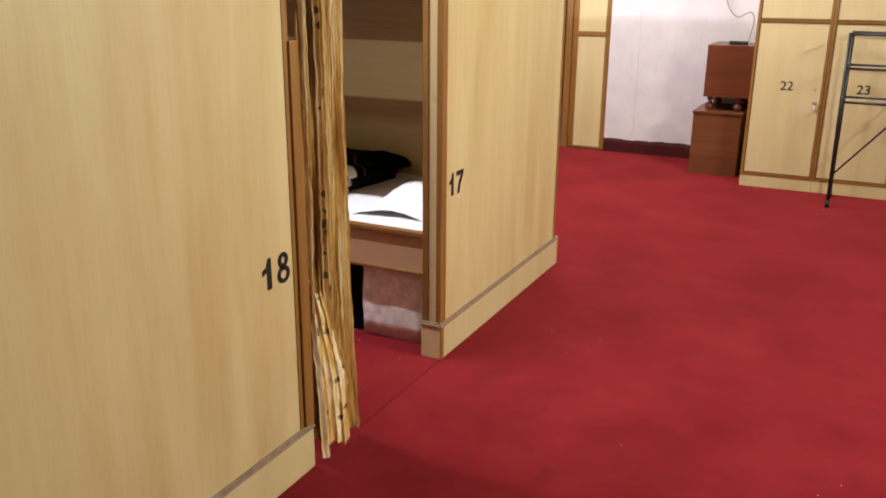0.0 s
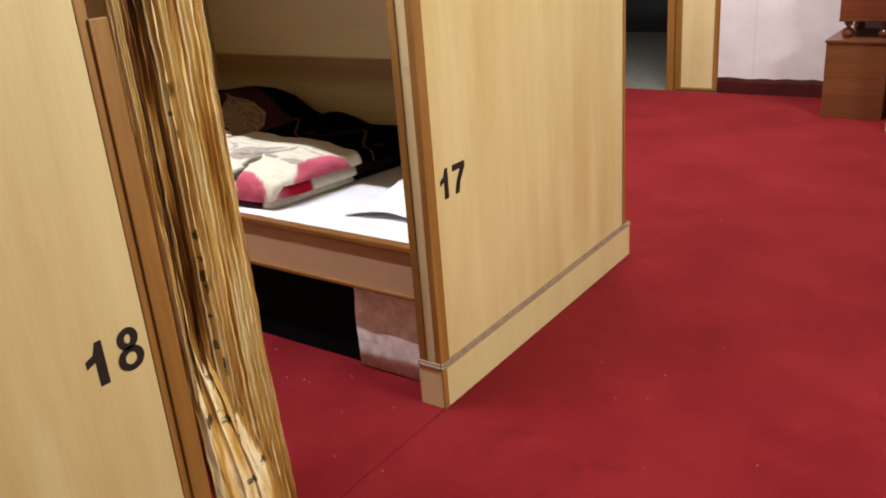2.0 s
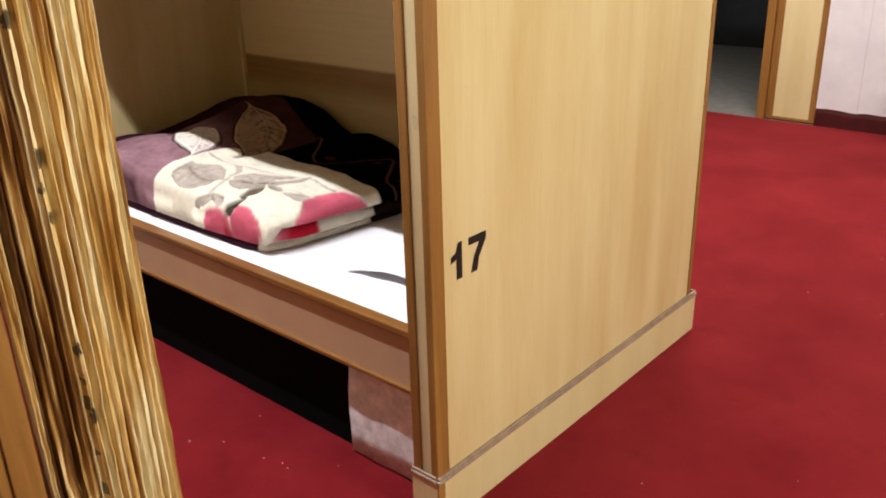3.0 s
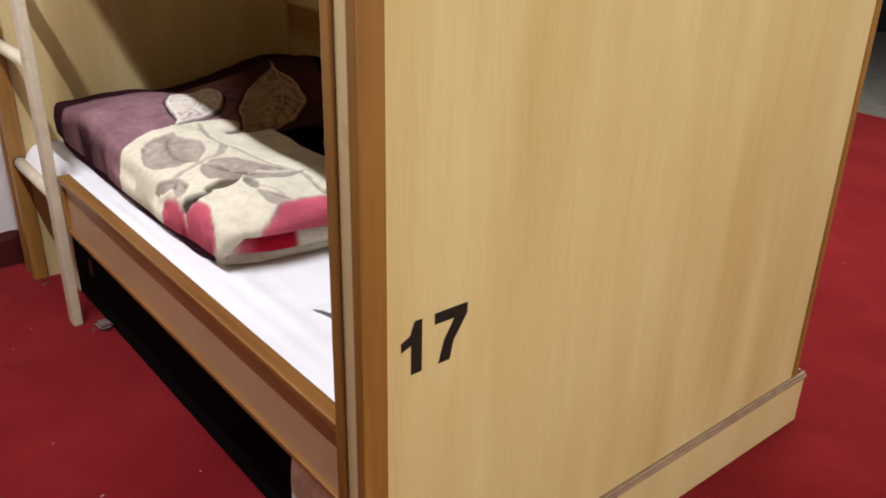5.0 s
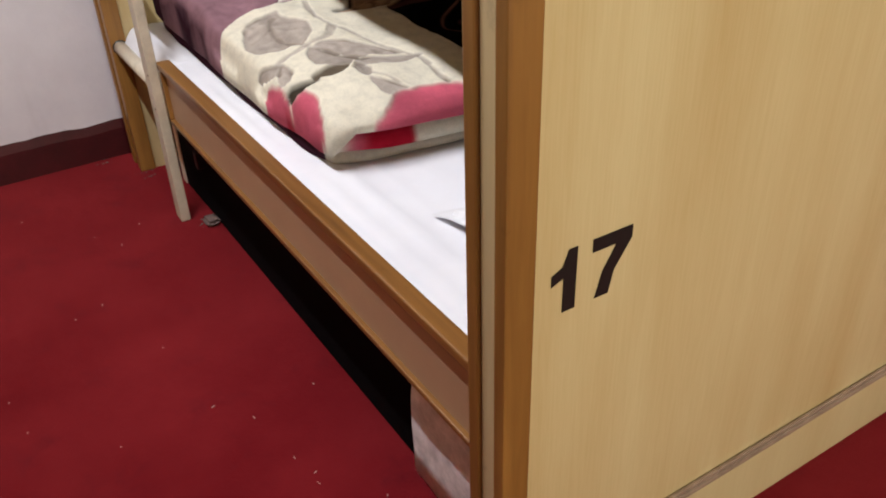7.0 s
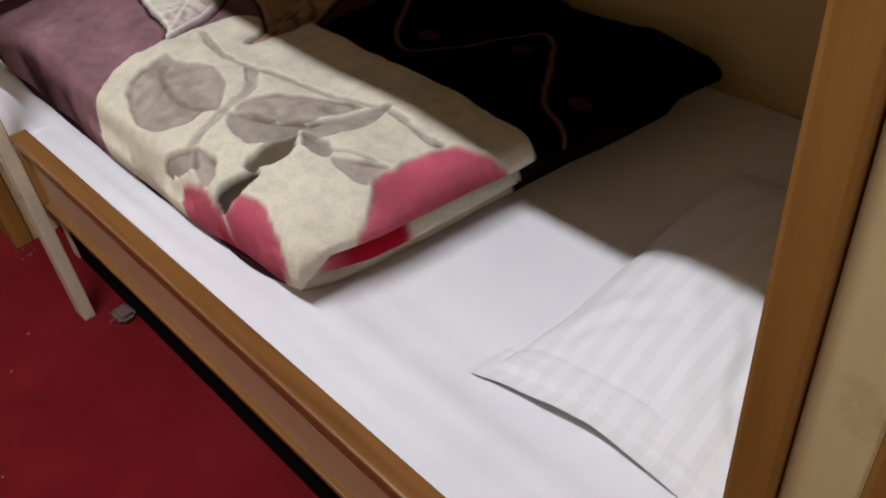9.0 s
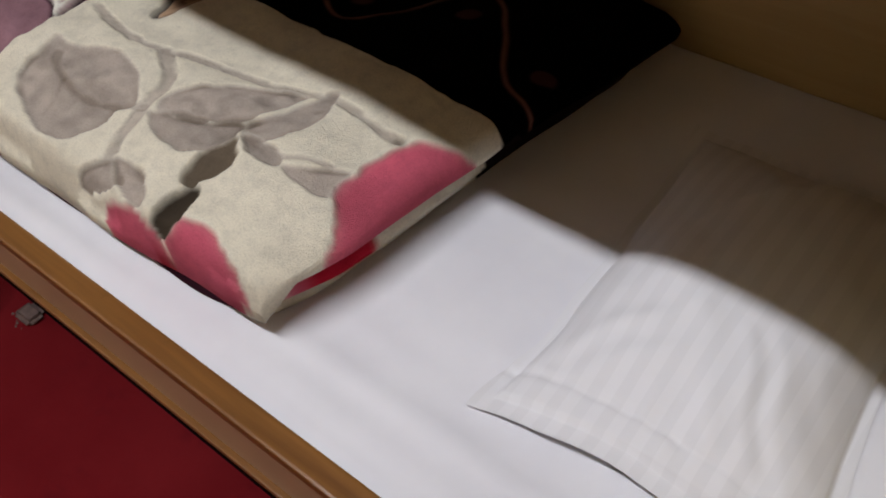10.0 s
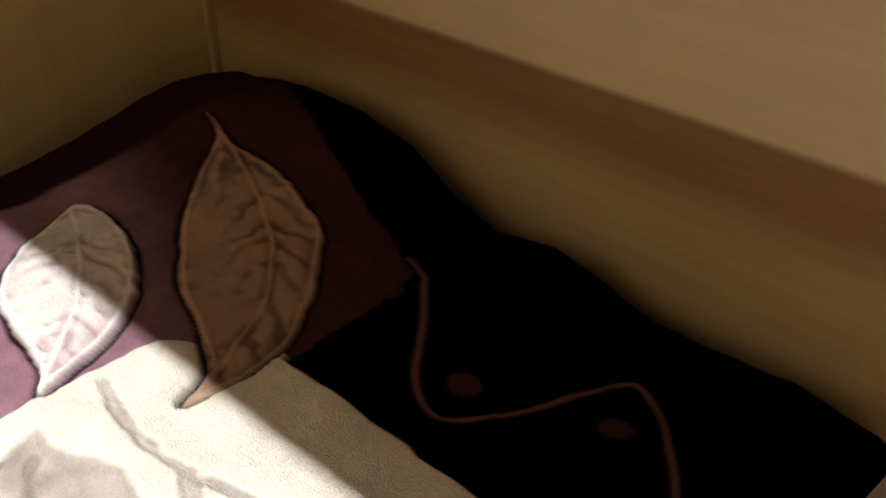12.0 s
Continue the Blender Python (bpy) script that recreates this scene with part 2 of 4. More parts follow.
# ---- building helpers ----
def finish(ob, bm, material, smooth=False):
    me = ob.data
    bm.to_mesh(me)
    bm.free()
    me.materials.append(material)
    if smooth:
        me.polygons.foreach_set("use_smooth", [True] * len(me.polygons))
    return ob


def part(name, bm, material, parent=None, label="", smooth=False):
    ob = finish(new(name, bpy.data.meshes.new(name)), bm, material, smooth)
    if parent:
        ob.parent = parent
    return tagged(ob, label)


def thing(name, label, category, place=(0, 0, 0), group="", kind=""):
    e = new(name)
    e.location = place
    e.empty_display_size = 0.1
    return tagged(e, label, category, group, kind)


def block(x0, x1, y0, y1, z0, z1, bevel=0.002, bm=None):
    b = bm or bmesh.new()
    made = bmesh.ops.create_cube(b, size=1.0)
    bmesh.ops.transform(b, verts=made["verts"], matrix=Matrix.Translation(((x0 + x1) / 2, (y0 + y1) / 2, (z0 + z1) / 2)) @ Matrix.Diagonal((x1 - x0, y1 - y0, z1 - z0, 1)))
    if bevel:
        edges = list({e for v in made["verts"] for e in v.link_edges})
        bmesh.ops.bevel(b, geom=edges, offset=bevel, segments=2, affect="EDGES", profile=0.6)
    return b


def rod(p, q, r, segs=14, bm=None, r2=None):
    b = bm or bmesh.new()
    p, q = Vector(p), Vector(q)
    made = bmesh.ops.create_cone(b, cap_ends=True, segments=segs, radius1=r, radius2=r if r2 is None else r2, depth=(q - p).length)
    bmesh.ops.transform(b, verts=made["verts"], matrix=Matrix.Translation((p + q) / 2) @ (q - p).to_track_quat("Z", "Y").to_matrix().to_4x4())
    return b


def sheet_mesh(nx, ny, fn, thick=0.0):
    """A grid surface from fn(u, v) -> place, u and v from 0 to 1."""
    b = bmesh.new()
    rows = [[b.verts.new(fn(i / nx, j / ny)) for j in range(ny + 1)] for i in range(nx + 1)]
    for i in range(nx):
        for j in range(ny):
            b.faces.new((rows[i][j], rows[i + 1][j], rows[i + 1][j + 1], rows[i][j + 1]))
    if thick:
        bmesh.ops.solidify(b, geom=b.faces[:], thickness=thick)
    bmesh.ops.recalc_face_normals(b, faces=b.faces)
    return b


def setting(name, bm, material, label, category, smooth=False):
    return tagged(part(name, bm, material, None, "", smooth), label, category, "", "structure")


def lettering(text, size, place, parent, material=INK):
    """Flat stencilled figures on a face that looks along +x, or along -y where place has a fourth entry."""
    cu = bpy.data.curves.new("figures", "FONT")
    cu.body, cu.size, cu.extrude, cu.offset = text, size, 0.0006, 0.010 * size
    tmp = bpy.data.objects.new("figures_tmp", cu)
    scene.collection.objects.link(tmp)
    me = bpy.data.meshes.new_from_object(tmp.evaluated_get(bpy.context.evaluated_depsgraph_get()))
    bpy.data.objects.remove(tmp)
    b = bmesh.new()
    b.from_mesh(me)
    bmesh.ops.transform(b, verts=b.verts, matrix=pose(place[0], place[1], place[2], 90, 0, place[3]))
    return part("number", b, material, parent, "black stencilled number " + text)


def outline(shape, thick=0.0008):
    b = bmesh.new()
    f = b.faces.new([b.verts.new((0, y, z)) for y, z in shape])
    if f.normal.x < 0:
        f.normal_flip()
    made = bmesh.ops.extrude_face_region(b, geom=[f])
    bmesh.ops.translate(b, verts=[v for v in made["geom"] if isinstance(v, bmesh.types.BMVert)], vec=(thick, 0, 0))
    bmesh.ops.recalc_face_normals(b, faces=b.faces)
    return b


def eight(w, h):
    """A heavy figure eight from two rings."""
    b = bmesh.new()
    for cz, ry, rz in ((0.745 * h, 0.40 * w, 0.255 * h), (0.285 * h, 0.50 * w, 0.285 * h)):
        n, t = 26, 0.018
        o = [b.verts.new((0.0008, w / 2 + ry * math.sin(2 * math.pi * i / n), cz + rz * math.cos(2 * math.pi * i / n))) for i in range(n)]
        q = [b.verts.new((0.0008, w / 2 + (ry - t * 0.85) * math.sin(2 * math.pi * i / n), cz + (rz - t * 0.72) * math.cos(2 * math.pi * i / n))) for i in range(n)]
        for i in range(n):
            b.faces.new((o[i], q[i], q[(i + 1) % n], o[(i + 1) % n]))
    bmesh.ops.recalc_face_normals(b, faces=b.faces)
    return b


def stencil(number, place, parent):
    """Heavy painted figures on a face that looks along +x; place is the lower left corner."""
    h, y = 0.086, 0.0
    for ch in number:
        if ch == "1":
            b, w = outline([(0.018, 0.0), (0.037, 0.0), (0.037, h), (0.024, h), (0.016, 0.75 * h), (0.0, 0.66 * h), (0.0, 0.49 * h), (0.018, 0.57 * h)]), 0.060
        elif ch == "7":
            b, w = outline([(0.008, 0.0), (0.029, 0.0), (0.036, 0.36 * h), (0.061, 0.80 * h), (0.061, h), (0.0, h), (0.0, 0.79 * h), (0.037, 0.79 * h), (0.018, 0.42 * h)]), 0.065
        else:
            b, w = eight(0.055, h), 0.058
        ob = part("number", b, INK, parent, "black painted figure " + ch)
        ob.location = (place[0], place[1] + y, place[2])
        y += w


# ---- the room ----
BACK, FAR, NEAR, SIDE, TOP = -2.13, 4.42, -5.2, 3.4, 2.82
setting("floor", block(-4.2, SIDE, NEAR, FAR, -0.12, 0.0, 0), CARPET, "worn red carpet over the whole dormitory floor", "floor")
setting("ceiling", block(-4.2, SIDE + 0.2, NEAR - 0.2, FAR + 3, TOP, TOP + 0.1, 0), CEIL, "plain grey ceiling above the dormitory, unseen, dulled to bounce less light", "ceiling")
setting("wall_west", block(BACK - 0.18, BACK, NEAR, 1.40, 0, TOP, 0), PLASTER, "lilac-white plastered wall behind the bunks", "wall")
setting("wall_west_far", block(-4.2, -4.05, 1.40, FAR, 0, TOP, 0), PLASTER, "lilac-white plastered wall beyond the bunks", "wall")
setting("wall_west_return", block(-4.05, BACK - 0.18, 1.22, 1.40, 0, TOP, 0), PLASTER, "lilac-white plastered wall return", "wall")
setting("wall_east", block(SIDE, SIDE + 0.18, NEAR, FAR, 0, TOP, 0), PLASTER, "lilac-white plastered wall along the aisle", "wall")
setting("wall_south", block(-4.2, SIDE + 0.18, NEAR - 0.18, NEAR, 0, TOP, 0), PLASTER, "lilac-white plastered end wall", "wall")
# far wall with a doorway beside the framed door
setting("wall_north", block(-0.655, SIDE + 0.18, FAR, FAR + 0.18, 0, TOP, 0), PLASTER, "lilac-white plastered wall with hairline cracks", "wall")
setting("wall_north_far", block(-4.2, -2.05, FAR, FAR + 0.18, 0, TOP, 0), PLASTER, "lilac-white plastered wall beside the doorway", "wall")
setting("wall_north_lintel", block(-2.05, -0.655, FAR, FAR + 0.18, 2.12, TOP, 0), PLASTER, "plastered lintel above the doorway", "wall")
setting("floor_passage", block(-4.2, 0.4, FAR, FAR + 3.0, -0.12, -0.004, 0), GREY_FLOOR, "bare grey cement floor of the dark passage", "floor")
setting("wall_passage", block(-4.2, 0.4, FAR + 2.9, FAR + 3.0, 0, TOP, 0), PASSAGE, "wall at the end of the passage, its darkness put into the colour", "wall")
setting("wall_passage_side", block(-4.2, -4.1, FAR + 0.18, FAR + 2.9, 0, TOP, 0), PASSAGE, "side wall of the passage, its darkness put into the colour", "wall")
setting("wall_passage_side_east", block(0.3, 0.4, FAR + 0.18, FAR + 2.9, 0, TOP, 0), PASSAGE, "side wall of the passage, its darkness put into the colour", "wall")


def painted_skirting(name, p, q, h, out):
    """A painted band with a hand-brushed, wavering upper edge."""
    p, q, out = Vector(p), Vector(q), Vector(out)
    n = max(8, int((q - p).length / 0.03))

    def fn(u, v):
        wob = 0.018 * noise.noise(Vector((u * (q - p).length * 7, 3.1, 0))) + 0.004 * noise.noise(Vector((u * (q - p).length * 40, 9.1, 0)))
        return p.lerp(q, u) + Vector((0, 0, v * (h + wob))) + out * (0.006 if v < 0.999 else 0.001)
    return setting(name, sheet_mesh(n, 4, fn), DARKRED, "dark red painted skirting band with a wavering edge", "skirting")


painted_skirting("baseboard_west", (BACK, NEAR, 0), (BACK, 1.22, 0), 0.128, (1, 0, 0))
painted_skirting("baseboard_north", (-0.655, FAR, 0), (0.6, FAR, 0), 0.114, (0, -1, 0))

# carpet seam running from the bunk corner across the gap
seam = sheet_mesh(60, 2, lambda u, v: Vector((0.004 + (v - 0.5) * 0.010 + 0.004 * noise.noise(Vector((u * 9, 0, 0))), -0.80 + 0.78 * u, 0.0015 + 0.0025 * (1 - abs(2 * v - 1)))))
setting("carpet_seam", seam, CARPET, "raised seam where two carpet widths meet", "carpet seam")


# ---- bunk end panels ----
def end_panel(y0, y1, number, figures_at, label):
    top = 2.12
    e = thing("bunk_end_panel", label, "partition", (0, y0, 0), "bunk end panels")
    d = y1 - y0
    P = lambda name, bm, mat, lab="": part(name, bm, mat, e, lab)
    P("outer_board", block(-0.0183, 0.001, 0.0125, d - 0.054, 0.10, top, 0.001), LAM, "pale beech laminate with soft vertical streaks")
    P("inner_board", block(-0.073, -0.052, 0.004, d - 0.054, 0.10, top, 0.001), LAM)
    P("core_strip", block(-0.0505, -0.0185, -0.025, d - 0.044, 0.10, top, 0.002), CREAM, "cream painted edge strip")
    P("lipping", block(-0.018, 0.004, -0.030, 0.012, 0.10, top, 0.003), LIP, "brown varnished wooden lipping")
    P("lipping", block(-0.074, -0.051, -0.030, 0.0035, 0.10, top, 0.003), LIP, "brown varnished wooden lipping")
    P("lipping", block(-0.019, 0.004, d - 0.0535, d - 0.032, 0.10, top, 0.003), LIP, "brown varnished wooden lipping")
    P("lipping", block(-0.074, -0.052, d - 0.0535, d - 0.032, 0.10, top, 0.003), LIP, "brown varnished wooden lipping")
    P("skirting_face", block(0.0045, 0.009, -0.012, d, 0.0, 0.126, 0.001), LAM_BASE, "pale laminate skirting board")
    P("skirting_return", block(-0.076, 0.004, -0.034, -0.0305, 0.0, 0.126, 0.001), LAM_BASE)
    P("skirting_return", block(-0.076, 0.004, d - 0.0075, d, 0.0, 0.126, 0.001), LAM_BASE)
    P("corner_lip", block(0.0045, 0.010, -0.035, -0.0125, 0.0, 0.126, 0.001), LIP)
    for a in ((0.002, 0.013, -0.036, d + 0.004), (-0.078, 0.0015, -0.038, -0.026), (-0.078, 0.0015, d - 0.008, d + 0.004)):
        P("bead", block(a[0], a[1], a[2], a[3], 0.127, 0.137, 0.004), BEAD, "grey-brown rounded bead")
        P("bead", block(a[0], a[1] - 0.003, a[2] + 0.003, a[3] - 0.003, 0.137, 0.145, 0.003), BEAD)
    stencil(number, (0.0016, figures_at[0], figures_at[1]), e)
    return e


end_panel(0.0, 1.293, "17", (0.036, 0.619), "pale beech laminate bunk end panel with brown lipping, number 17")
end_panel(-2.14, -0.866, "18", (2.14 - 1.049, 0.604), "pale beech laminate bunk end panel with brown batten, number 18")
# brown batten and cut edge on the panel beside the curtain
batten = part("batten", block(0.0045, 0.012, 2.14 - 0.904, 2.14 - 0.864, 0.146, 1.227, 0.002), LIP, bpy.data.objects["bunk_end_panel.001"], "brown varnished batten that stops short of the top")
batten.location = (0, 0, 0)

# Partition added out of view, to close off light beside bunk 18.
setting("partition", block(-2.02, -0.10, -1.02, -0.98, 0, 2.12, 0.002), LAM, "added pale laminate partition, out of view, closing off light", "partition")


# ---- the bunk ----
FOOT = -1.965


def foot_panel():
    e = thing("bunk_foot_panel", "pale laminate bunk foot panel with brown edge lipping, by the wall", "partition", (0, 0, 0))
    part("inner_board", block(FOOT - 0.022, FOOT, 0.022, 0.97, 0.0, 2.12, 0.001), LAM, e)
    part("outer_board", block(FOOT - 0.094, FOOT - 0.072, 0.022, 0.97, 0.0, 2.12, 0.001), LAM, e)
    part("core_strip", block(FOOT - 0.070, FOOT - 0.030, -0.012, 0.022, 0.0, 2.12, 0.002), CREAM, e, "cream painted edge strip")
    part("lipping", block(FOOT - 0.030, FOOT + 0.006, -0.024, 0.022, 0.0, 2.12, 0.003), LIP, e, "brown varnished lipping")
    part("lipping", block(FOOT - 0.096, FOOT - 0.070, -0.024, 0.022, 0.0, 2.12, 0.003), LIP, e, "brown varnished lipping")


foot_panel()
bp = thing("bunk_back_panel", "laminate bunk back panel with broad brown level bands", "partition", (0, 0, 0))
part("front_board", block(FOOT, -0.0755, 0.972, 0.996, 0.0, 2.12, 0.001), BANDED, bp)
part("rear_board", block(FOOT - 0.09, -0.0755, 1.240, 1.262, 0.0, 2.12, 0.001), LAM, bp)
part("corner_bead", block(FOOT, FOOT + 0.016, 0.956, 0.972, 0.40, 2.12, 0.003), CREAM, bp, "cream corner bead")


def bunk(name, z, label, with_legs, board=None):
    e = thing(name, label, "bed", (0, 0, 0), "bunk beds")
    x0, x1 = -1.568, -0.0755
    part("fascia", block(x0, x1, 0.020, 0.034, z - 0.160, z - 0.019, 0.001), FASCIA, e, "tan laminate fascia")
    part("top_lipping", block(x0, x1, 0.006, 0.040, z - 0.020, z, 0.004), LIP_X, e, "brown varnished top rail")
    part("bottom_lipping", block(x0, x1, 0.010, 0.036, z - 0.171, z - 0.159, 0.003), LIP_X, e, "thin brown bottom lipping")
    part("end_lipping", block(x0 - 0.001, x0 + 0.014, 0.009, 0.037, z - 0.158, z - 0.028, 0.003), LIP, e)
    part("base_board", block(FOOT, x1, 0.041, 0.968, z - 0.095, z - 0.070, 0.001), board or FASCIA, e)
    part("side_bearer", block(FOOT, x0 - 0.002, 0.042, 0.075, z - 0.150, z - 0.096, 0.002), LIP_X, e)
    if with_legs:
        part("leg", block(-1.83, -1.795, 0.070, 0.108, 0.0, z - 0.152, 0.003), CREAM_PAINT, e, "cream painted leg")
    return e


bunk("lower_bunk", 0.475, "lower bunk bed with tan fascia and brown varnished rail", True)
bunk("upper_bunk", 1.60, "upper bunk bed with tan fascia above the lower bed", False, UPPER_DARK)

ladder = thing("bunk_ladder", "cream painted wooden bunk ladder with round rungs", "ladder", (-1.592, 0.004, 0))
part("upright", block(-0.028, 0.022, -0.022, 0.005, 0.0, 2.0, 0.004), CREAM_PAINT, ladder, "cream painted upright, chipped at the foot")
for z in (0.405, 0.775, 1.145, 1.515):
    part("rung", rod((-0.372, -0.002, z), (-0.0275, -0.002, z), 0.019), CREAM_PAINT, ladder, "round cream rung", True)
    part("socket", rod((-0.3725, -0.002, z), (-0.366, -0.002, z), 0.0225), STEEL, ladder, "dark rung socket", True)
for z in (0.345, 0.44, 0.80):
    part("screw", rod((0.012, -0.0235, z), (0.012, -0.021, z), 0.004, 10), BEAD, ladder, "small sunk screw head", True)

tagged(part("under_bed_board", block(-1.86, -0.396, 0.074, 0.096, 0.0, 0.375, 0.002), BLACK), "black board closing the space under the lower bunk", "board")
tagged(part("latch", block(-1.566, -1.538, 0.05, 0.0735, 0.16, 0.21, 0.003), STEEL), "small black latch on the board under the bunk", "latch")


def rough_block(x0, x1, y0, y1, z0, z1, amp=0.006):
    b = bmesh.new()
    bmesh.ops.create_cube(b, size=1.0)
    bmesh.ops.transform(b, verts=b.verts, matrix=Matrix.Translation(((x0 + x1) / 2, (y0 + y1) / 2, (z0 + z1) / 2)) @ Matrix.Diagonal((x1 - x0, y1 - y0, z1 - z0, 1)))
    bmesh.ops.bevel(b, geom=b.edges[:], offset=0.008, segments=2, affect="EDGES")
    bmesh.ops.subdivide_edges(b, edges=b.edges[:], cuts=5, use_grid_fill=True)
    for v in b.verts:
        n = noise.noise(v.co * 14.0) * amp + noise.noise(v.co * 55.0) * amp * 0.4
        if v.co.z > z0 + 0.004:
            v.co += Vector((n, n * 0.8, n * 0.3))
    return b


tagged(part("masonry_pier", rough_block(-0.392, -0.105, 0.054, 0.30, 0.0, 0.375), PLINTH, None, "", True), "rough whitewashed masonry pier under the lower bunk", "pier")
tagged(part("floor_chip", rough_block(-1.545, -1.490, 0.030, 0.073, 0.0, 0.018, 0.004), GRIME, None, "", True), "broken grimy mortar chip on the carpet by the ladder", "debris")


def mortar_crumbs():
    """Crumbs of old mortar swept against the foot of the ladder, the foot panel and the wall."""
    rng = random.Random(11)
    b = bmesh.new()
    spots = [(-1.53, 0.035, 0.03, 16), (-1.94, -0.01, 0.04, 14), (-2.08, -0.10, 0.05, 14)]
    for cx, cy, spread, n in spots:
        for k in range(n):
            x, y, size = cx + rng.gauss(0, spread * 0.5), cy + rng.gauss(0, spread * 0.4), rng.uniform(0.001, 0.0035)
            made = bmesh.ops.create_icosphere(b, subdivisions=1, radius=size)
            for v in made["verts"]:
                v.co = Vector((x + v.co.x * rng.uniform(0.7, 1.4), y + v.co.y * rng.uniform(0.7, 1.4), max(0.0, size * 0.4 + v.co.z * 0.7)))
    return b


tagged(part("mortar_crumbs", mortar_crumbs(), GRIME), "grey mortar crumbs lying along the foot of the bunk", "debris", "", "stuff")


# ---- bedding ----
def sheet_fn(u, v):
    x = FOOT + 0.004 + u * (-0.078 - FOOT - 0.006)
    y = 0.042 + v * 0.926
    if x < -1.575:
        y = 0.012 + v * 0.956
    z = 0.4545 + 0.004 * noise.noise(Vector((x * 3, y * 4, 0)))
    z += 0.0065 * noise.noise(Vector((x * 1.8 + y * 1.5, y * 24.0, 4))) * math.exp(-((y - 0.10) / 0.10) ** 2)
    z += 0.0028 * (0.3 - abs(noise.noise(Vector((x * 3 + y * 2, y * 8 - x * 1.5, 9))))) + 0.0016 * noise.noise(Vector((x * 9, y * 9, 2)))
    z += 0.0016 * (0.35 - abs(noise.noise(Vector((x * 1.4 - y * 2, y * 15 + x * 0.8, 17))))) * math.exp(-((y - 0.24) / 0.16) ** 2)
    if y < 0.065:
        z -= 0.010 * ((0.065 - y) / 0.03) ** 2 if x > -1.575 else 0.05 * ((0.065 - y) / 0.053) ** 2
    return Vector((x, y, z))


tagged(part("bed_sheet", sheet_mesh(190, 170, sheet_fn), SHEET, None, "", True), "white cotton sheet stretched over the lower bunk mattress", "bed sheet")
tagged(part("mattress", block(FOOT + 0.003, -0.078, 0.046, 0.965, 0.405, 0.440, 0.012), SHEET), "thin white mattress under the sheet", "mattress")


# creases in the case: ends, depth, width
TUCKS = (((0.04, -0.09), (0.13, -0.26), 0.003, 0.009), ((-0.02, -0.17), (0.05, -0.27), 0.004, 0.013), ((-0.15, -0.22), (-0.03, -0.12), 0.005, 0.012))


def pillow_mesh():
    """A soft case with pinched corners and a stitched flange."""
    b = bmesh.new()
    L, W, H = 0.40, 0.61, 0.095
    nx, ny = 110, 150
    top = []
    for i in range(nx + 1):
        tr = []
        for j in range(ny + 1):
            a, c = 2 * i / nx - 1, 2 * j / ny - 1
            pull = 1 - 0.10 * (1 - a * a) * c * c - 0.10 * (1 - c * c) * a * a
            x, y = a * L / 2 * pull, c * W / 2 * (1 - 0.05 * (1 - a * a))
            x += 0.009 * noise.noise(Vector((3.0, y * 9, a))) * abs(a) ** 4
            y += 0.009 * noise.noise(Vector((x * 9, 7.0, c))) * abs(c) ** 4
            aa, ab = min(1, abs(a) / 0.90), min(1, abs(c) / 0.91)
            body = (max(0.0, (1 - aa ** 2.2)) * max(0.0, (1 - ab ** 2.6))) ** 0.9
            crease = 0.010 * noise.noise(Vector((x * 8, y * 7, 1))) + 0.010 * (0.25 - abs(noise.noise(Vector((x * 9 - y * 5, (x + y) * 2.5, 5))))) + 0.003 * noise.noise(Vector((x * 26 + y * 9, y * 18, 5)))
            for (px, py), (qx, qy), deep, wide in TUCKS:
                f = max(0.0, min(1.0, ((x - px) * (qx - px) + (y - py) * (qy - py)) / ((qx - px) ** 2 + (qy - py) ** 2)))
                gap = math.hypot(x - px - f * (qx - px) - 0.008 * math.sin(9 * f), y - py - f * (qy - py))
                crease -= deep * math.sin(math.pi * (0.1 + 0.8 * f)) * (math.exp(-(gap / wide) ** 2) - 0.6 * math.exp(-((gap - 2 * wide) / wide) ** 2))
            z = 0.008 + 0.010 * (0.5 + noise.noise(Vector((x * 7, y * 7, 3)))) * (1 - body) + H * body + crease * min(1, body * 2)
            z = z if body > 0 else 0.004 + 0.012 * max(0, noise.noise(Vector((x * 9, y * 9, 6))))
            # the open hem at the front stands off the sheet, with a seam behind it
            hem = max(0.0, min(1.0, (-c - 0.72) / 0.2))
            z += 0.026 * hem * hem * max(0.0, math.sin(math.pi * min(1.0, max(0.0, (a + 0.93) / 1.5)))) ** 0.8
            z -= 0.004 * math.exp(-((c + 0.80 + 0.02 * a) / 0.018) ** 2) * (1 - 0.5 * a * a)
            z += 0.0015 * math.sin(x * 160 + 3 * noise.noise(Vector((x * 9, y * 9, 2)))) * math.exp(-((c + 0.80) / 0.10) ** 2)
            tr.append(b.verts.new((x, y, z)))
        top.append(tr)
    for i in range(nx):
        for j in range(ny):
            b.faces.new((top[i][j], top[i + 1][j], top[i + 1][j + 1], top[i][j + 1]))
    return b


pil = tagged(part("pillow", pillow_mesh(), PILLOW, None, "", True), "plump white pillow in a satin-striped cotton case", "pillow")
pil.matrix_world = pose(-0.322, 0.500, 0.4535, 0, 0, 2)


# the folded blanket: print colours
CREAMC = (0.84, 0.77, 0.62)
PINK, RED, MAUVE, BROWN = (0.60, 0.115, 0.170), (0.42, 0.012, 0.03), (0.30, 0.162, 0.188), (0.072, 0.028, 0.026)
BLACKB, LEAFB, HEM = (0.0014, 0.0009, 0.0009), (0.46, 0.305, 0.195), (0.040, 0.012, 0.020)


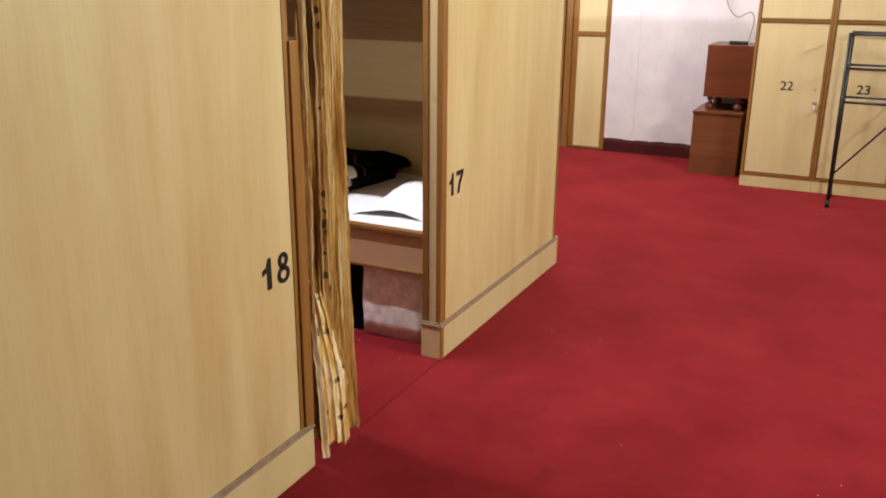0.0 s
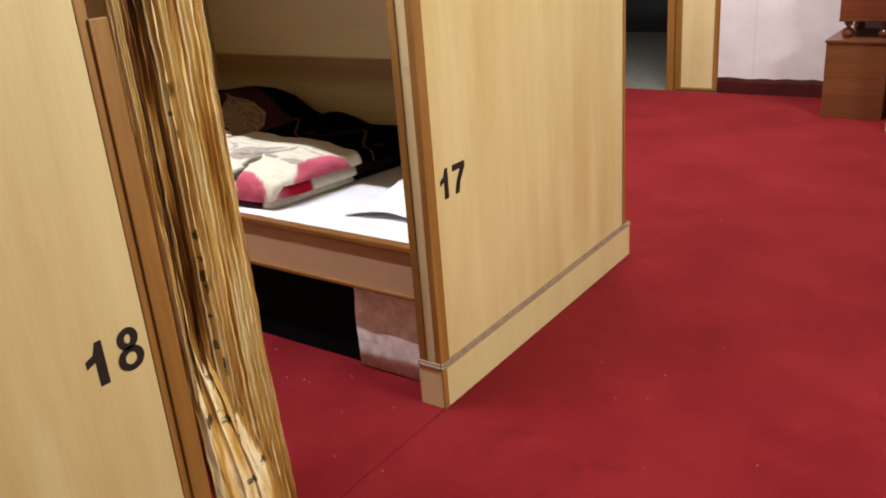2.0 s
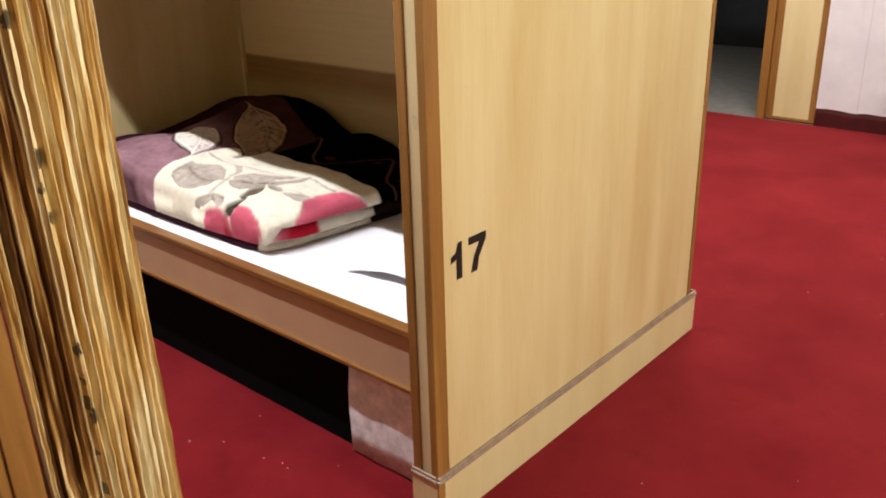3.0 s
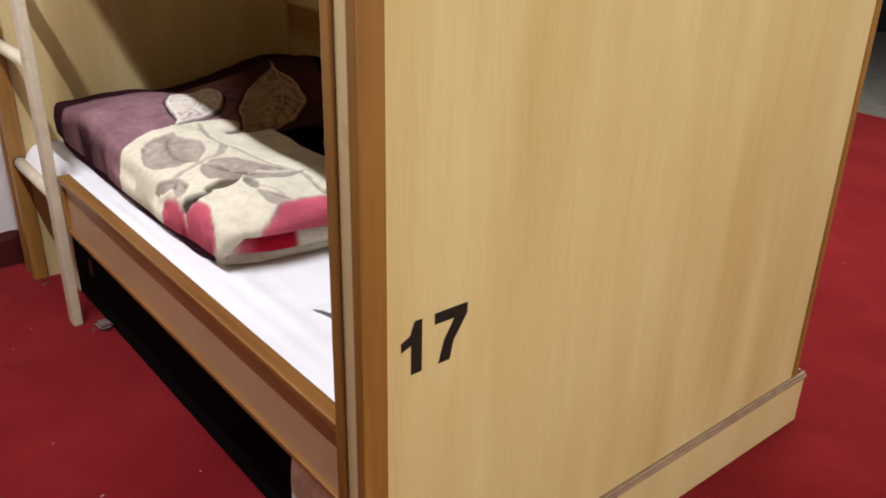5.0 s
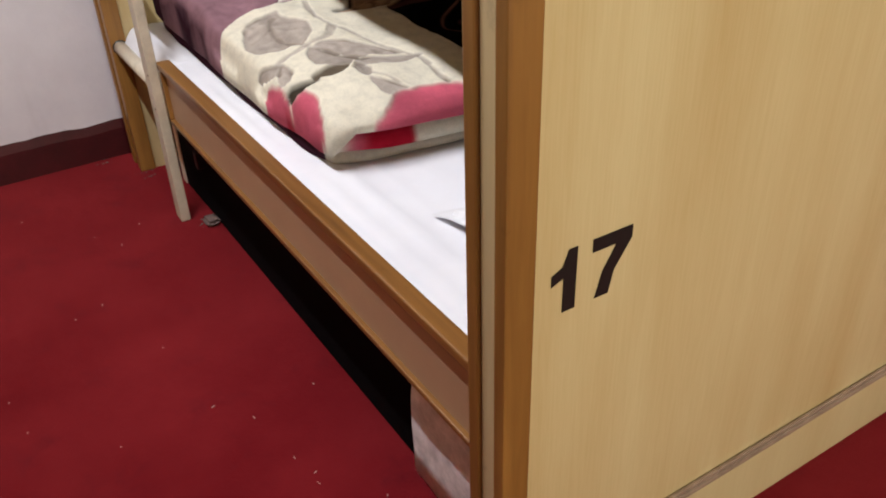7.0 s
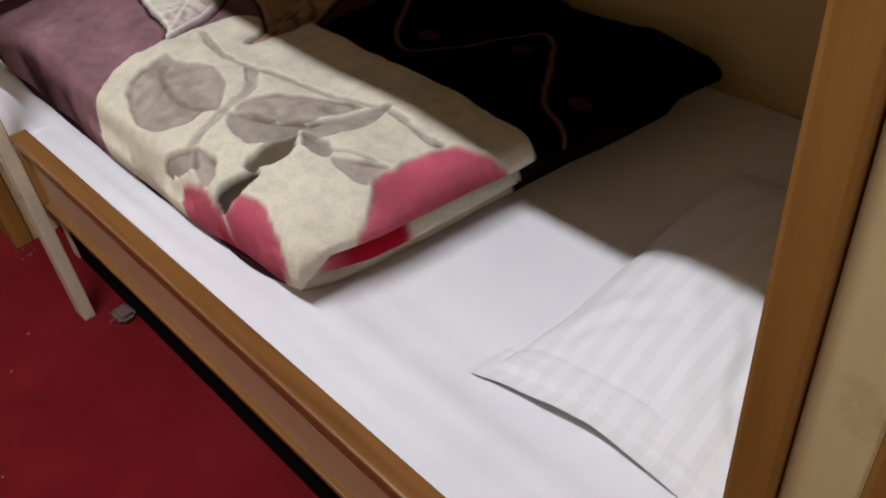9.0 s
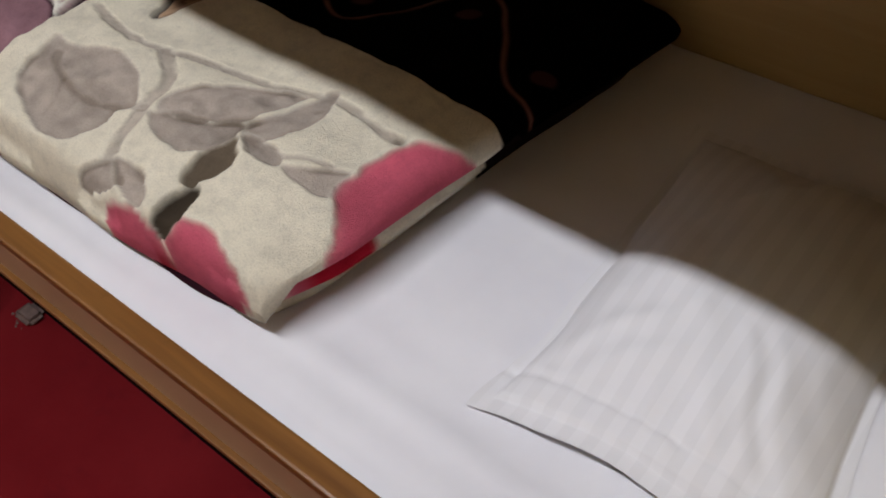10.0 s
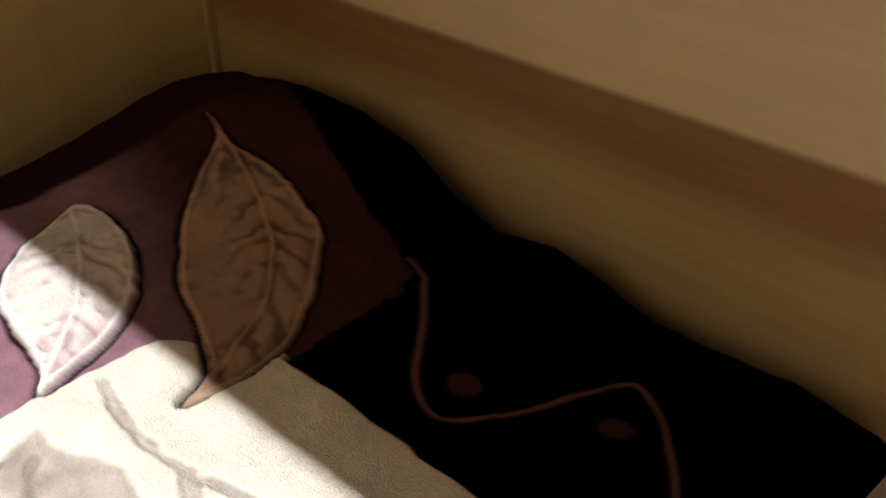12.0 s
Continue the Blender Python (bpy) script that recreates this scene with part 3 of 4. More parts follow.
def seg_dist(X, Y, pts):
    """Distance to a polyline, and how far along it (0 to 1)."""
    best, along = np.full(X.shape, 9.0), np.zeros(X.shape)
    n = len(pts) - 1
    for k in range(n):
        (ax, ay), (bx, by) = pts[k], pts[k + 1]
        dx, dy = bx - ax, by - ay
        f = np.clip(((X - ax) * dx + (Y - ay) * dy) / (dx * dx + dy * dy), 0, 1)
        d = np.hypot(X - ax - f * dx, Y - ay - f * dy)
        along = np.where(d < best, (k + f) / n, along)
        best = np.minimum(best, d)
    return best, along


def smooth_line(pts, n=8):
    out = []
    for k in range(len(pts) - 1):
        p = [np.array(pts[min(max(k + o, 0), len(pts) - 1)]) for o in (-1, 0, 1, 2)]
        for i in range(n):
            f = i / n
            out.append(tuple(0.5 * (2 * p[1] + (p[2] - p[0]) * f + (2 * p[0] - 5 * p[1] + 4 * p[2] - p[3]) * f * f + (3 * p[1] - p[0] - 3 * p[2] + p[3]) * f ** 3)))
    return out + [tuple(pts[-1])]


def step(v, a, b):
    f = np.clip((v - a) / (b - a), 0, 1)
    return f * f * (3 - 2 * f)


def patch(X, Y, outline_points):
    """Signed reach inside a rounded closed shape (positive inside)."""
    n = len(outline_points)
    ring = smooth_line([outline_points[k % n] for k in range(-1, n + 2)], 5)[5:-5]
    d, along = seg_dist(X, Y, ring)
    inside = np.zeros(X.shape, dtype=bool)
    for (ax, ay), (bx, by) in zip(ring, ring[1:] + ring[:1]):
        if ay != by:
            inside ^= ((ay > Y) != (by > Y)) & (X < (bx - ax) * (Y - ay) / (by - ay) + ax)
    return np.where(inside, d, -d)


def print_colours(X, Y, Z):
    wob = np.array([noise.noise(Vector((x * 30, y * 30, 0))) for x, y in zip(X, Y)])
    big = np.array([noise.noise(Vector((x * 9, y * 9, 3))) for x, y in zip(X, Y)])
    pull = np.array([noise.noise(Vector((x * 15, y * 15, 21))) for x, y in zip(X, Y)])
    fine = np.array([noise.noise(Vector((x * 48, y * 48, 31))) for x, y in zip(X, Y)])
    col = np.tile(np.array(CREAMC), (len(X), 1))
    x_flat, y_flat = X, Y
    # the cloth runs on over the rounded front and end: unroll it there
    drop = np.clip(0.540 - Z, 0.0, 0.11)
    X, Y = X + (0.40 + 0.45 * step(X, -0.86, -0.72)) * drop + 0.003 * pull + 0.001 * fine, Y - 0.55 * drop + 0.003 * big - 0.001 * fine

    def lay(mask, c):
        nonlocal col
        col = col * (1 - mask[:, None]) + mask[:, None] * (np.array(c) if np.ndim(c) < 2 else c)

    col = col * (1 + 0.08 * pull + 0.05 * fine)[:, None]
    e = 0.004 * wob + 0.004 * fine
    pale, taupe, umber = (0.88, 0.82, 0.70), (0.50, 0.425, 0.365), (0.16, 0.12, 0.09)
    # stems
    for pts, w in (([(-1.232, 0.299), (-1.176, 0.288), (-1.113, 0.286), (-1.075, 0.293), (-1.02, 0.312), (-0.959, 0.327), (-0.907, 0.331), (-0.856, 0.351), (-0.822, 0.359), (-0.773, 0.359), (-0.722, 0.361)], 0.0065),
                   ([(-1.075, 0.293), (-1.03, 0.266), (-1.001, 0.231), (-0.993, 0.194), (-0.973, 0.142), (-0.95, 0.096)], 0.009),
                   ([(-1.027, 0.174), (-1.008, 0.188), (-0.993, 0.194)], 0.006), ([(-0.79, 0.230), (-0.755, 0.258), (-0.717, 0.271)], 0.004)):
        d, along = seg_dist(X, Y, smooth_line(pts))
        lay(0.22 * step(w + 0.007 - d, 0, 0.006), pale)
        lay(0.72 * step(w + e - d, -0.002, 0.003), np.array((0.43, 0.36, 0.305)) * (1 + 0.25 * big + 0.2 * fine)[:, None])
        lay(0.35 * step(0.0025 - np.abs(d - w), 0, 0.002) * step(pull + fine, -0.1, 0.3), umber)
    # grey flower and leaves
    shapes = (
        ([(-1.212, 0.216), (-1.171, 0.219), (-1.126, 0.244), (-1.077, 0.243), (-1.032, 0.215), (-1.008, 0.193), (-1.023, 0.171), (-1.014, 0.135), (-1.028, 0.101), (-1.067, 0.084), (-1.105, 0.096), (-1.145, 0.11), (-1.185, 0.138), (-1.201, 0.177)], 1.0),
        ([(-0.968, 0.197), (-0.977, 0.22), (-0.973, 0.257), (-0.957, 0.284), (-0.929, 0.309), (-0.895, 0.328), (-0.86, 0.342), (-0.859, 0.32), (-0.87, 0.264), (-0.898, 0.234), (-0.937, 0.212)], 1.0),
        ([(-0.855, 0.236), (-0.856, 0.272), (-0.847, 0.317), (-0.838, 0.373), (-0.819, 0.347), (-0.806, 0.309), (-0.81, 0.264), (-0.822, 0.241)], 0.92),
        ([(-0.972, 0.188), (-0.968, 0.197), (-0.925, 0.21), (-0.888, 0.234), (-0.868, 0.247), (-0.856, 0.228), (-0.859, 0.192), (-0.886, 0.171), (-0.928, 0.168)], 0.82),
        ([(-0.85, 0.235), (-0.822, 0.236), (-0.793, 0.236), (-0.777, 0.22), (-0.792, 0.212), (-0.82, 0.215)], 0.8),
        ([(-0.971, 0.065), (-0.975, 0.082), (-0.946, 0.111), (-0.919, 0.091), (-0.926, 0.072), (-0.953, 0.06)], 0.85),
        ([(-0.946, 0.111), (-0.92, 0.116), (-0.882, 0.103), (-0.863, 0.081), (-0.893, 0.079)], 1.0),
        ([(-0.769, 0.224), (-0.742, 0.244), (-0.717, 0.278), (-0.709, 0.249), (-0.703, 0.23), (-0.724, 0.217)], 0.95))
    for pts, tone in shapes:
        r = patch(X, Y, pts) + 0.003
        m = step(r + e, -0.001, 0.003)
        lay(0.22 * step(r + 0.008, 0, 0.006) * (1 - m), pale)
        lay(m, np.array(taupe) * (tone * (1 + 0.18 * big + 0.16 * fine))[:, None])
        lay(0.62 * m * step(0.013 - r, 0.0, 0.013) * step(big + 0.9 * pull + 0.5 * fine, -0.15, 0.45), umber)
        lay(0.16 * m * step(pull - 0.5 * fine, 0.0, 0.4), umber)
    for pts, w in (([(-1.185, 0.195), (-1.171, 0.184), (-1.125, 0.164), (-1.073, 0.159), (-1.027, 0.174)], 0.005), ([(-1.125, 0.164), (-1.11, 0.138), (-1.10, 0.110)], 0.003),
                   ([(-0.962, 0.200), (-0.925, 0.218), (-0.885, 0.240), (-0.860, 0.262)], 0.005), ([(-0.86, 0.250), (-0.84, 0.29), (-0.825, 0.335)], 0.004), ([(-0.846, 0.232), (-0.80, 0.226)], 0.003), ([(-0.945, 0.108), (-0.915, 0.090)], 0.004)):
        d, along = seg_dist(X, Y, smooth_line(pts))
        lay(0.50 * step(w + e - d, -0.003, 0.004) * step(fine + pull, -0.5, 0.2), umber)
    for pts, deep in (([(-0.853, 0.225), (-0.829, 0.196), (-0.821, 0.168), (-0.834, 0.142), (-0.85, 0.144), (-0.861, 0.176), (-0.854, 0.203)], 0.0), ([(-0.823, 0.140), (-0.806, 0.109), (-0.805, 0.083), (-0.821, 0.065), (-0.838, 0.082), (-0.841, 0.112)], 0.75)):
        r = patch(X, Y, pts)
        m = step(r + 0.006 + 1.5 * e, -0.002, 0.005)
        lay(0.3 * step(r + 0.007, 0, 0.006) * (1 - m), pale)
        lay(m, np.array((0.115, 0.088, 0.062)) * (1.25 - deep + 0.45 * big + 0.6 * pull)[:, None].clip(0.15, 2))
    lay(0.7 * step(0.010 - np.hypot(X + 0.720, (Y - 0.364) * 1.2), -0.003, 0.006), umber)
    # pink petals
    for pts in ([(-0.700, 0.229), (-0.709, 0.252), (-0.713, 0.292), (-0.716, 0.345), (-0.700, 0.388), (-0.640, 0.418), (-0.615, 0.37), (-0.608, 0.26), (-0.60, 0.14), (-0.632, 0.16), (-0.668, 0.205)],
                [(-0.799, 0.047), (-0.801, 0.072), (-0.792, 0.093), (-0.762, 0.103), (-0.722, 0.091), (-0.686, 0.074), (-0.641, 0.046), (-0.67, 0.0), (-0.726, -0.01), (-0.790, 0.0)],
                [(-0.918, 0.045), (-0.901, 0.070), (-0.855, 0.073), (-0.815, 0.061), (-0.796, 0.044), (-0.81, 0.0), (-0.88, 0.005)]):
        r = patch(X, Y, pts)
        m = step(r + 1.1 * e, -0.002, 0.004)
        lay(0.35 * step(r + 0.008, 0, 0.006) * (1 - m), pale)
        rim = step(0.014 - r, 0, 0.014)[:, None]
        tone = np.array(PINK) * (0.95 + 0.30 * big + 0.20 * pull)[:, None]
        lay(m, tone * (1 - 0.30 * rim) + 0.30 * rim * np.array((0.70, 0.27, 0.29)))
    lay(0.85 * step(0.017 - np.hypot((X + 0.800) / 1.2, (Y - 0.035) / 1.4), -0.003, 0.008), RED)
    lay(0.75 * step(0.020 - np.hypot((X + 0.690) / 2.6, (Y - 0.020) / 0.7), -0.004, 0.010), RED)
    # mauve ground with leaves, then brown and black
    X, Y = x_flat + 0.004 * pull + 0.0015 * fine, y_flat + 0.004 * big - 0.0015 * fine
    left = np.interp(Y, [0.0, 0.08, 0.135, 0.20, 0.30, 0.38, 0.43, 0.48, 0.60, 0.9], [-1.17, -1.20, -1.248, -1.250, -1.252, -1.262, -1.225, -1.172, -1.0, -1.0]) - X
    ground = np.array(MAUVE) + (np.array(BROWN) - np.array(MAUVE)) * step(Y + 0.4 * (X + 1.3), 0.36, 0.52)[:, None]
    lay(step(left + e, -0.004, 0.006), ground * (1 + 0.25 * pull + 0.15 * fine)[:, None])
    for pts, spine, c, c2 in (
            ([(-1.256, 0.241), (-1.291, 0.262), (-1.386, 0.276), (-1.438, 0.301), (-1.524, 0.375), (-1.586, 0.453), (-1.556, 0.48), (-1.461, 0.468), (-1.395, 0.447), (-1.337, 0.401), (-1.291, 0.342), (-1.265, 0.285)], [(-1.258, 0.246), (-1.314, 0.307), (-1.393, 0.37), (-1.47, 0.411), (-1.575, 0.458)], (0.86, 0.78, 0.68), (0.46, 0.28, 0.31)),
            ([(-1.166, 0.342), (-1.195, 0.396), (-1.25, 0.426), (-1.332, 0.458), (-1.423, 0.525), (-1.505, 0.616), (-1.558, 0.679), (-1.625, 0.712), (-1.52, 0.682), (-1.446, 0.687), (-1.355, 0.671), (-1.32, 0.663), (-1.252, 0.593), (-1.196, 0.517), (-1.171, 0.457), (-1.163, 0.397)], [(-1.170, 0.352), (-1.209, 0.436), (-1.264, 0.526), (-1.325, 0.589), (-1.368, 0.614), (-1.449, 0.65), (-1.60, 0.705)], LEAFB, (0.085, 0.042, 0.032))):
        r = patch(X, Y, pts)
        m = step(r + 0.003 * wob + 0.002 * fine, -0.001, 0.003)
        lay(step(r + 0.0065 + 0.004 * wob, -0.001, 0.003) * (1 - m), (0.022, 0.008, 0.014))
        d, along = seg_dist(X, Y, smooth_line(spine))
        # feathered side veins leaning towards the tip
        vein = np.sin(along * 58 + d * 150 + 2.4 * wob + 2.0 * fine)
        lay(m, np.array(c) * (1 + 0.10 * pull + 0.06 * fine)[:, None])
        lay(0.62 * m * step(vein, -0.2, 1.0) * step(0.085 - d, 0.0, 0.06) * step(big + 0.6 * fine, -0.45, 0.15), c2)
        lay(0.55 * m * step(0.012 - d, 0, 0.010) * step(pull + fine, -0.3, 0.3), c2)
        lay(0.75 * m * step(0.032 - r, 0, 0.032) * step(big - 0.6 * fine, -0.15, 0.4), c2)
        lay(0.75 * m * step(0.004 - np.abs(r - 0.0065), 0, 0.003), tuple(min(1, 1.3 * q) for q in c))
        lay(0.8 * m * step(0.0038 - d, -0.001, 0.003), tuple(min(1, 1.25 * q) for q in c))
    back = np.interp(X, [-1.9, -1.6, -1.40, -1.28, -1.20, -1.18, -1.165, -1.02, -0.87, -0.77, -0.70, -0.62], [1.0, 0.86, 0.76, 0.735, 0.70, 0.62, 0.472, 0.478, 0.470, 0.478, 0.484, 0.480])
    m = step(Y - back + e, -0.004, 0.006)
    lay(m, BLACKB)
    d, along = seg_dist(X, Y, smooth_line([(-1.234, 0.723), (-1.177, 0.695), (-1.099, 0.611), (-1.051, 0.557), (-1.003, 0.538), (-0.973, 0.569), (-0.945, 0.648), (-0.918, 0.734), (-0.886, 0.741), (-0.808, 0.665), (-0.745, 0.584), (-0.704, 0.556), (-0.640, 0.542)]))
    lay(m * step(0.0042 - d, -0.002, 0.003), (0.16, 0.075, 0.062))
    for x, y in ((-1.194, 0.654), (-1.020, 0.598), (-0.871, 0.660), (-0.698, 0.609)):
        r = np.hypot(X - x, (Y - y) * 1.1)
        lay(m * 0.8 * step(0.020 - r, -0.002, 0.004), (0.070, 0.026, 0.024))
    lay(step(-1.66 - X + 0.03 * (Y - 0.3) + e, -0.006, 0.02), HEM)
    lay(step(0.070 - Y, -0.002, 0.006) * step(-1.28 - X, 0, 0.05), HEM)
    return col


def folded_blanket():
    e = thing("folded_blanket", "thick folded plush blanket, cream and mauve with pink flowers", "blanket", (0, 0, 0))
    x0, x1, y0, y1 = -1.800, -0.645, 0.064, 0.940

    def height(x, y):
        front = np.interp(x, [-1.75, -1.45, -1.2, -1.0, -0.8, -0.64], [0.585, 0.628, 0.592, 0.580, 0.580, 0.548])
        ridge = np.interp(x, [-1.75, -1.62, -1.50, -1.40, -1.32, -1.24, -1.14, -1.06, -0.98, -0.90, -0.80, -0.70, -0.64], [0.68, 0.705, 0.705, 0.684, 0.636, 0.606, 0.622, 0.602, 0.577, 0.584, 0.590, 0.575, 0.545])
        f = min(1, max(0, (y - 0.40) / 0.42))
        h = front + (ridge - front) * f * f * (3 - 2 * f)
        h -= 0.030 * max(0, (0.28 - y) / 0.19) ** 1.4
        h -= 0.035 * max(0, (y - 0.87) / 0.075) ** 2
        h += 0.010 * noise.noise(Vector((x * 6, y * 6, 7))) + 0.004 * noise.noise(Vector((x * 17, y * 17, 2)))
        h += 0.010 * (0.3 - abs(noise.noise(Vector((x * 8 + y * 3, y * 10, 11))))) * math.exp(-((x + 1.05) / 0.25) ** 2 - ((y - 0.16) / 0.09) ** 2) * 2
        return h

    def slab(nx, ny, xa, xb, ya, yb, low, high, r, wave=0.0, round_off=0.022, rim_part=0.25, slant=0.022):
        """A soft slab with round edges: its top follows high(x, y), its underside low(x, y), its rim bulges by r."""
        us = np.linspace(0, 1, nx + 1)
        vs = np.linspace(0, 1, ny + 1)
        verts, faces = [], []
        for u in us:
            for v in vs:
                x, y = xa + (xb - xa) * u, ya + (yb - ya) * v
                x += wave * noise.noise(Vector((0, y * 7, r * 400))) * (1 if u > 0.5 else -1) * abs(2 * u - 1) ** 6
                y += wave * noise.noise(Vector((x * 7, 0, r * 400))) * abs(2 * v - 1) ** 6 * (1 if v > 0.5 else -1)
                k = round_off * abs(2 * u - 1) ** 7 * abs(2 * v - 1) ** 7
                d = min(x - xa, xb - x, y - ya, yb - y)
                x, y = x - k * (1 if u > 0.5 else -1), y - k * (1 if v > 0.5 else -1)
                f = min(1.0, max(0.0, d / r))
                t = math.sqrt(max(0.0, 1 - (1 - f) ** 2))
                if u > 0.5:
                    x -= slant * max(0.0, min(1.0, (y - 0.20) / 0.32)) * (2 * u - 1) ** 2
                lo = low(x, y)
                verts.append((x, y, lo + (high(x, y) - lo) * (rim_part + (1 - rim_part) * t)))
        n = ny + 1
        for i in range(nx):
            for j in range(ny):
                a = i * n + j
                faces.append((a, a + n, a + n + 1, a + 1))
        # rim that tucks under, and a flat base
        ring = [i * n for i in range(nx + 1)] + [nx * n + j for j in range(1, n)] + [i * n + ny for i in range(nx - 1, -1, -1)] + [j for j in range(ny - 1, 0, -1)]
        cx, cy = (xa + xb) / 2, (ya + yb) / 2
        for f, inset in ((0.12, 0.002), (0.0, 0.010)):
            start = len(verts)
            for k in ring:
                x, y, z = verts[k]
                sx = -1 if x > cx else 1
                sy = -1 if y > cy else 1
                lo = low(x, y)
                verts.append((x + inset * sx, y + inset * sy, lo + max(0.0, z - lo) * f))
            if f == 0.12:
                first = start
        prev = ring
        for start in (first, first + len(ring)):
            cur = list(range(start, start + len(ring)))
            for k in range(len(ring)):
                q = (k + 1) % len(ring)
                faces.append((prev[k], cur[k], cur[q], prev[q]))
            prev = cur
        me = bpy.data.meshes.new("fold")
        me.from_pydata(verts, [], faces)
        me.polygons.foreach_set("use_smooth", [True] * len(me.polygons))
        return me, np.array(verts)

    def add(name, me, verts, colours, label):
        at = me.attributes.new("print", "FLOAT_COLOR", "POINT")
        at.data.foreach_set("color", np.column_stack([colours, np.ones(len(verts))]).astype(np.float32).ravel())
        me.materials.append(PLUSH)
        ob = new(name, me)
        ob.parent = e
        return tagged(ob, label)

    def lay_down(me, v):
        """The pile lies a little askew on the bed, its end running outwards to the back."""
        x, y = v[:, 0].copy(), v[:, 1].copy()
        lift = np.clip((v[:, 2] - 0.4575) / 0.09, 0, 1)
        v[:, 0] = 1.0435 * x + 0.172 * y - 0.0852
        v[:, 1] = 0.970 * y + 0.0415 - 0.027 * np.clip((y - 0.75) / 0.2, 0, 1)
        v[:, 2] += lift * (0.0354 - 0.0048 * x - 0.046 * y)
        me.vertices.foreach_set("co", v.astype(np.float32).ravel())
        me.update()

    def under(x, y):
        f = min(1.0, max(0.0, (x + 0.80) / 0.13))
        return 0.474 + 0.040 * f * f * min(1.0, max(0.0, (y - 0.064) / 0.06)) + 0.010 * min(1.0, max(0.0, (y - 0.45) / 0.2))

    me, v = slab(380, 280, x0, x1, y0, y1, under, height, 0.024, 0.007, 0.012, 0.42)
    c = print_colours(v[:, 0], v[:, 1], v[:, 2])
    # the darker print is sheared a little lower than the pale ground
    v[:, 2] += np.where(v[:, 2] > 0.52, 0.010 * (np.clip(c.mean(axis=1) / 0.62, 0, 1.15) - 1), 0)
    me.vertices.foreach_set("co", v.astype(np.float32).ravel())
    me.update()
    lay_down(me, v)
    add("top_fold", me, v, c, "printed plush top fold")
    for k, (low, high, end, front) in enumerate(((0.4575, 0.4800, -0.680, 0.073), (0.4795, 0.5150, -0.664, 0.076))):
        me, v = slab(150, 120, x0 + 0.012, end, front, y1 - 0.05, lambda x, y, q=low: q, lambda x, y, q=high: q + 0.003 * noise.noise(Vector((x * 12, y * 12, q))), 0.010 + 0.002 * k, 0.006)
        wave = np.array([noise.noise(Vector((0, y * 22, 5))) for y in v[:, 1]])
        c = np.where((v[:, 0] < -1.20)[:, None] | (v[:, 1] < 0.100)[:, None] & (v[:, 0] < -0.72)[:, None], np.array(HEM), np.array((0.74, 0.68, 0.54)))
        c = np.where((v[:, 1] > 0.47)[:, None], np.array((0.02, 0.012, 0.012)), c)
        if k == 1:
            red = step(v[:, 1] + 0.03 * wave, 0.105, 0.14) * step(0.265 + 0.04 * wave - v[:, 1], 0, 0.03)
            c = c * (1 - red[:, None]) + red[:, None] * (np.array(RED) + (np.array(PINK) - np.array(RED)) * step(0.17 - v[:, 1], 0, 0.04)[:, None])
        lay_down(me, v)
        add("lower_fold", me, v, c, "pale underside of the folded plush")
    return e


folded_blanket()


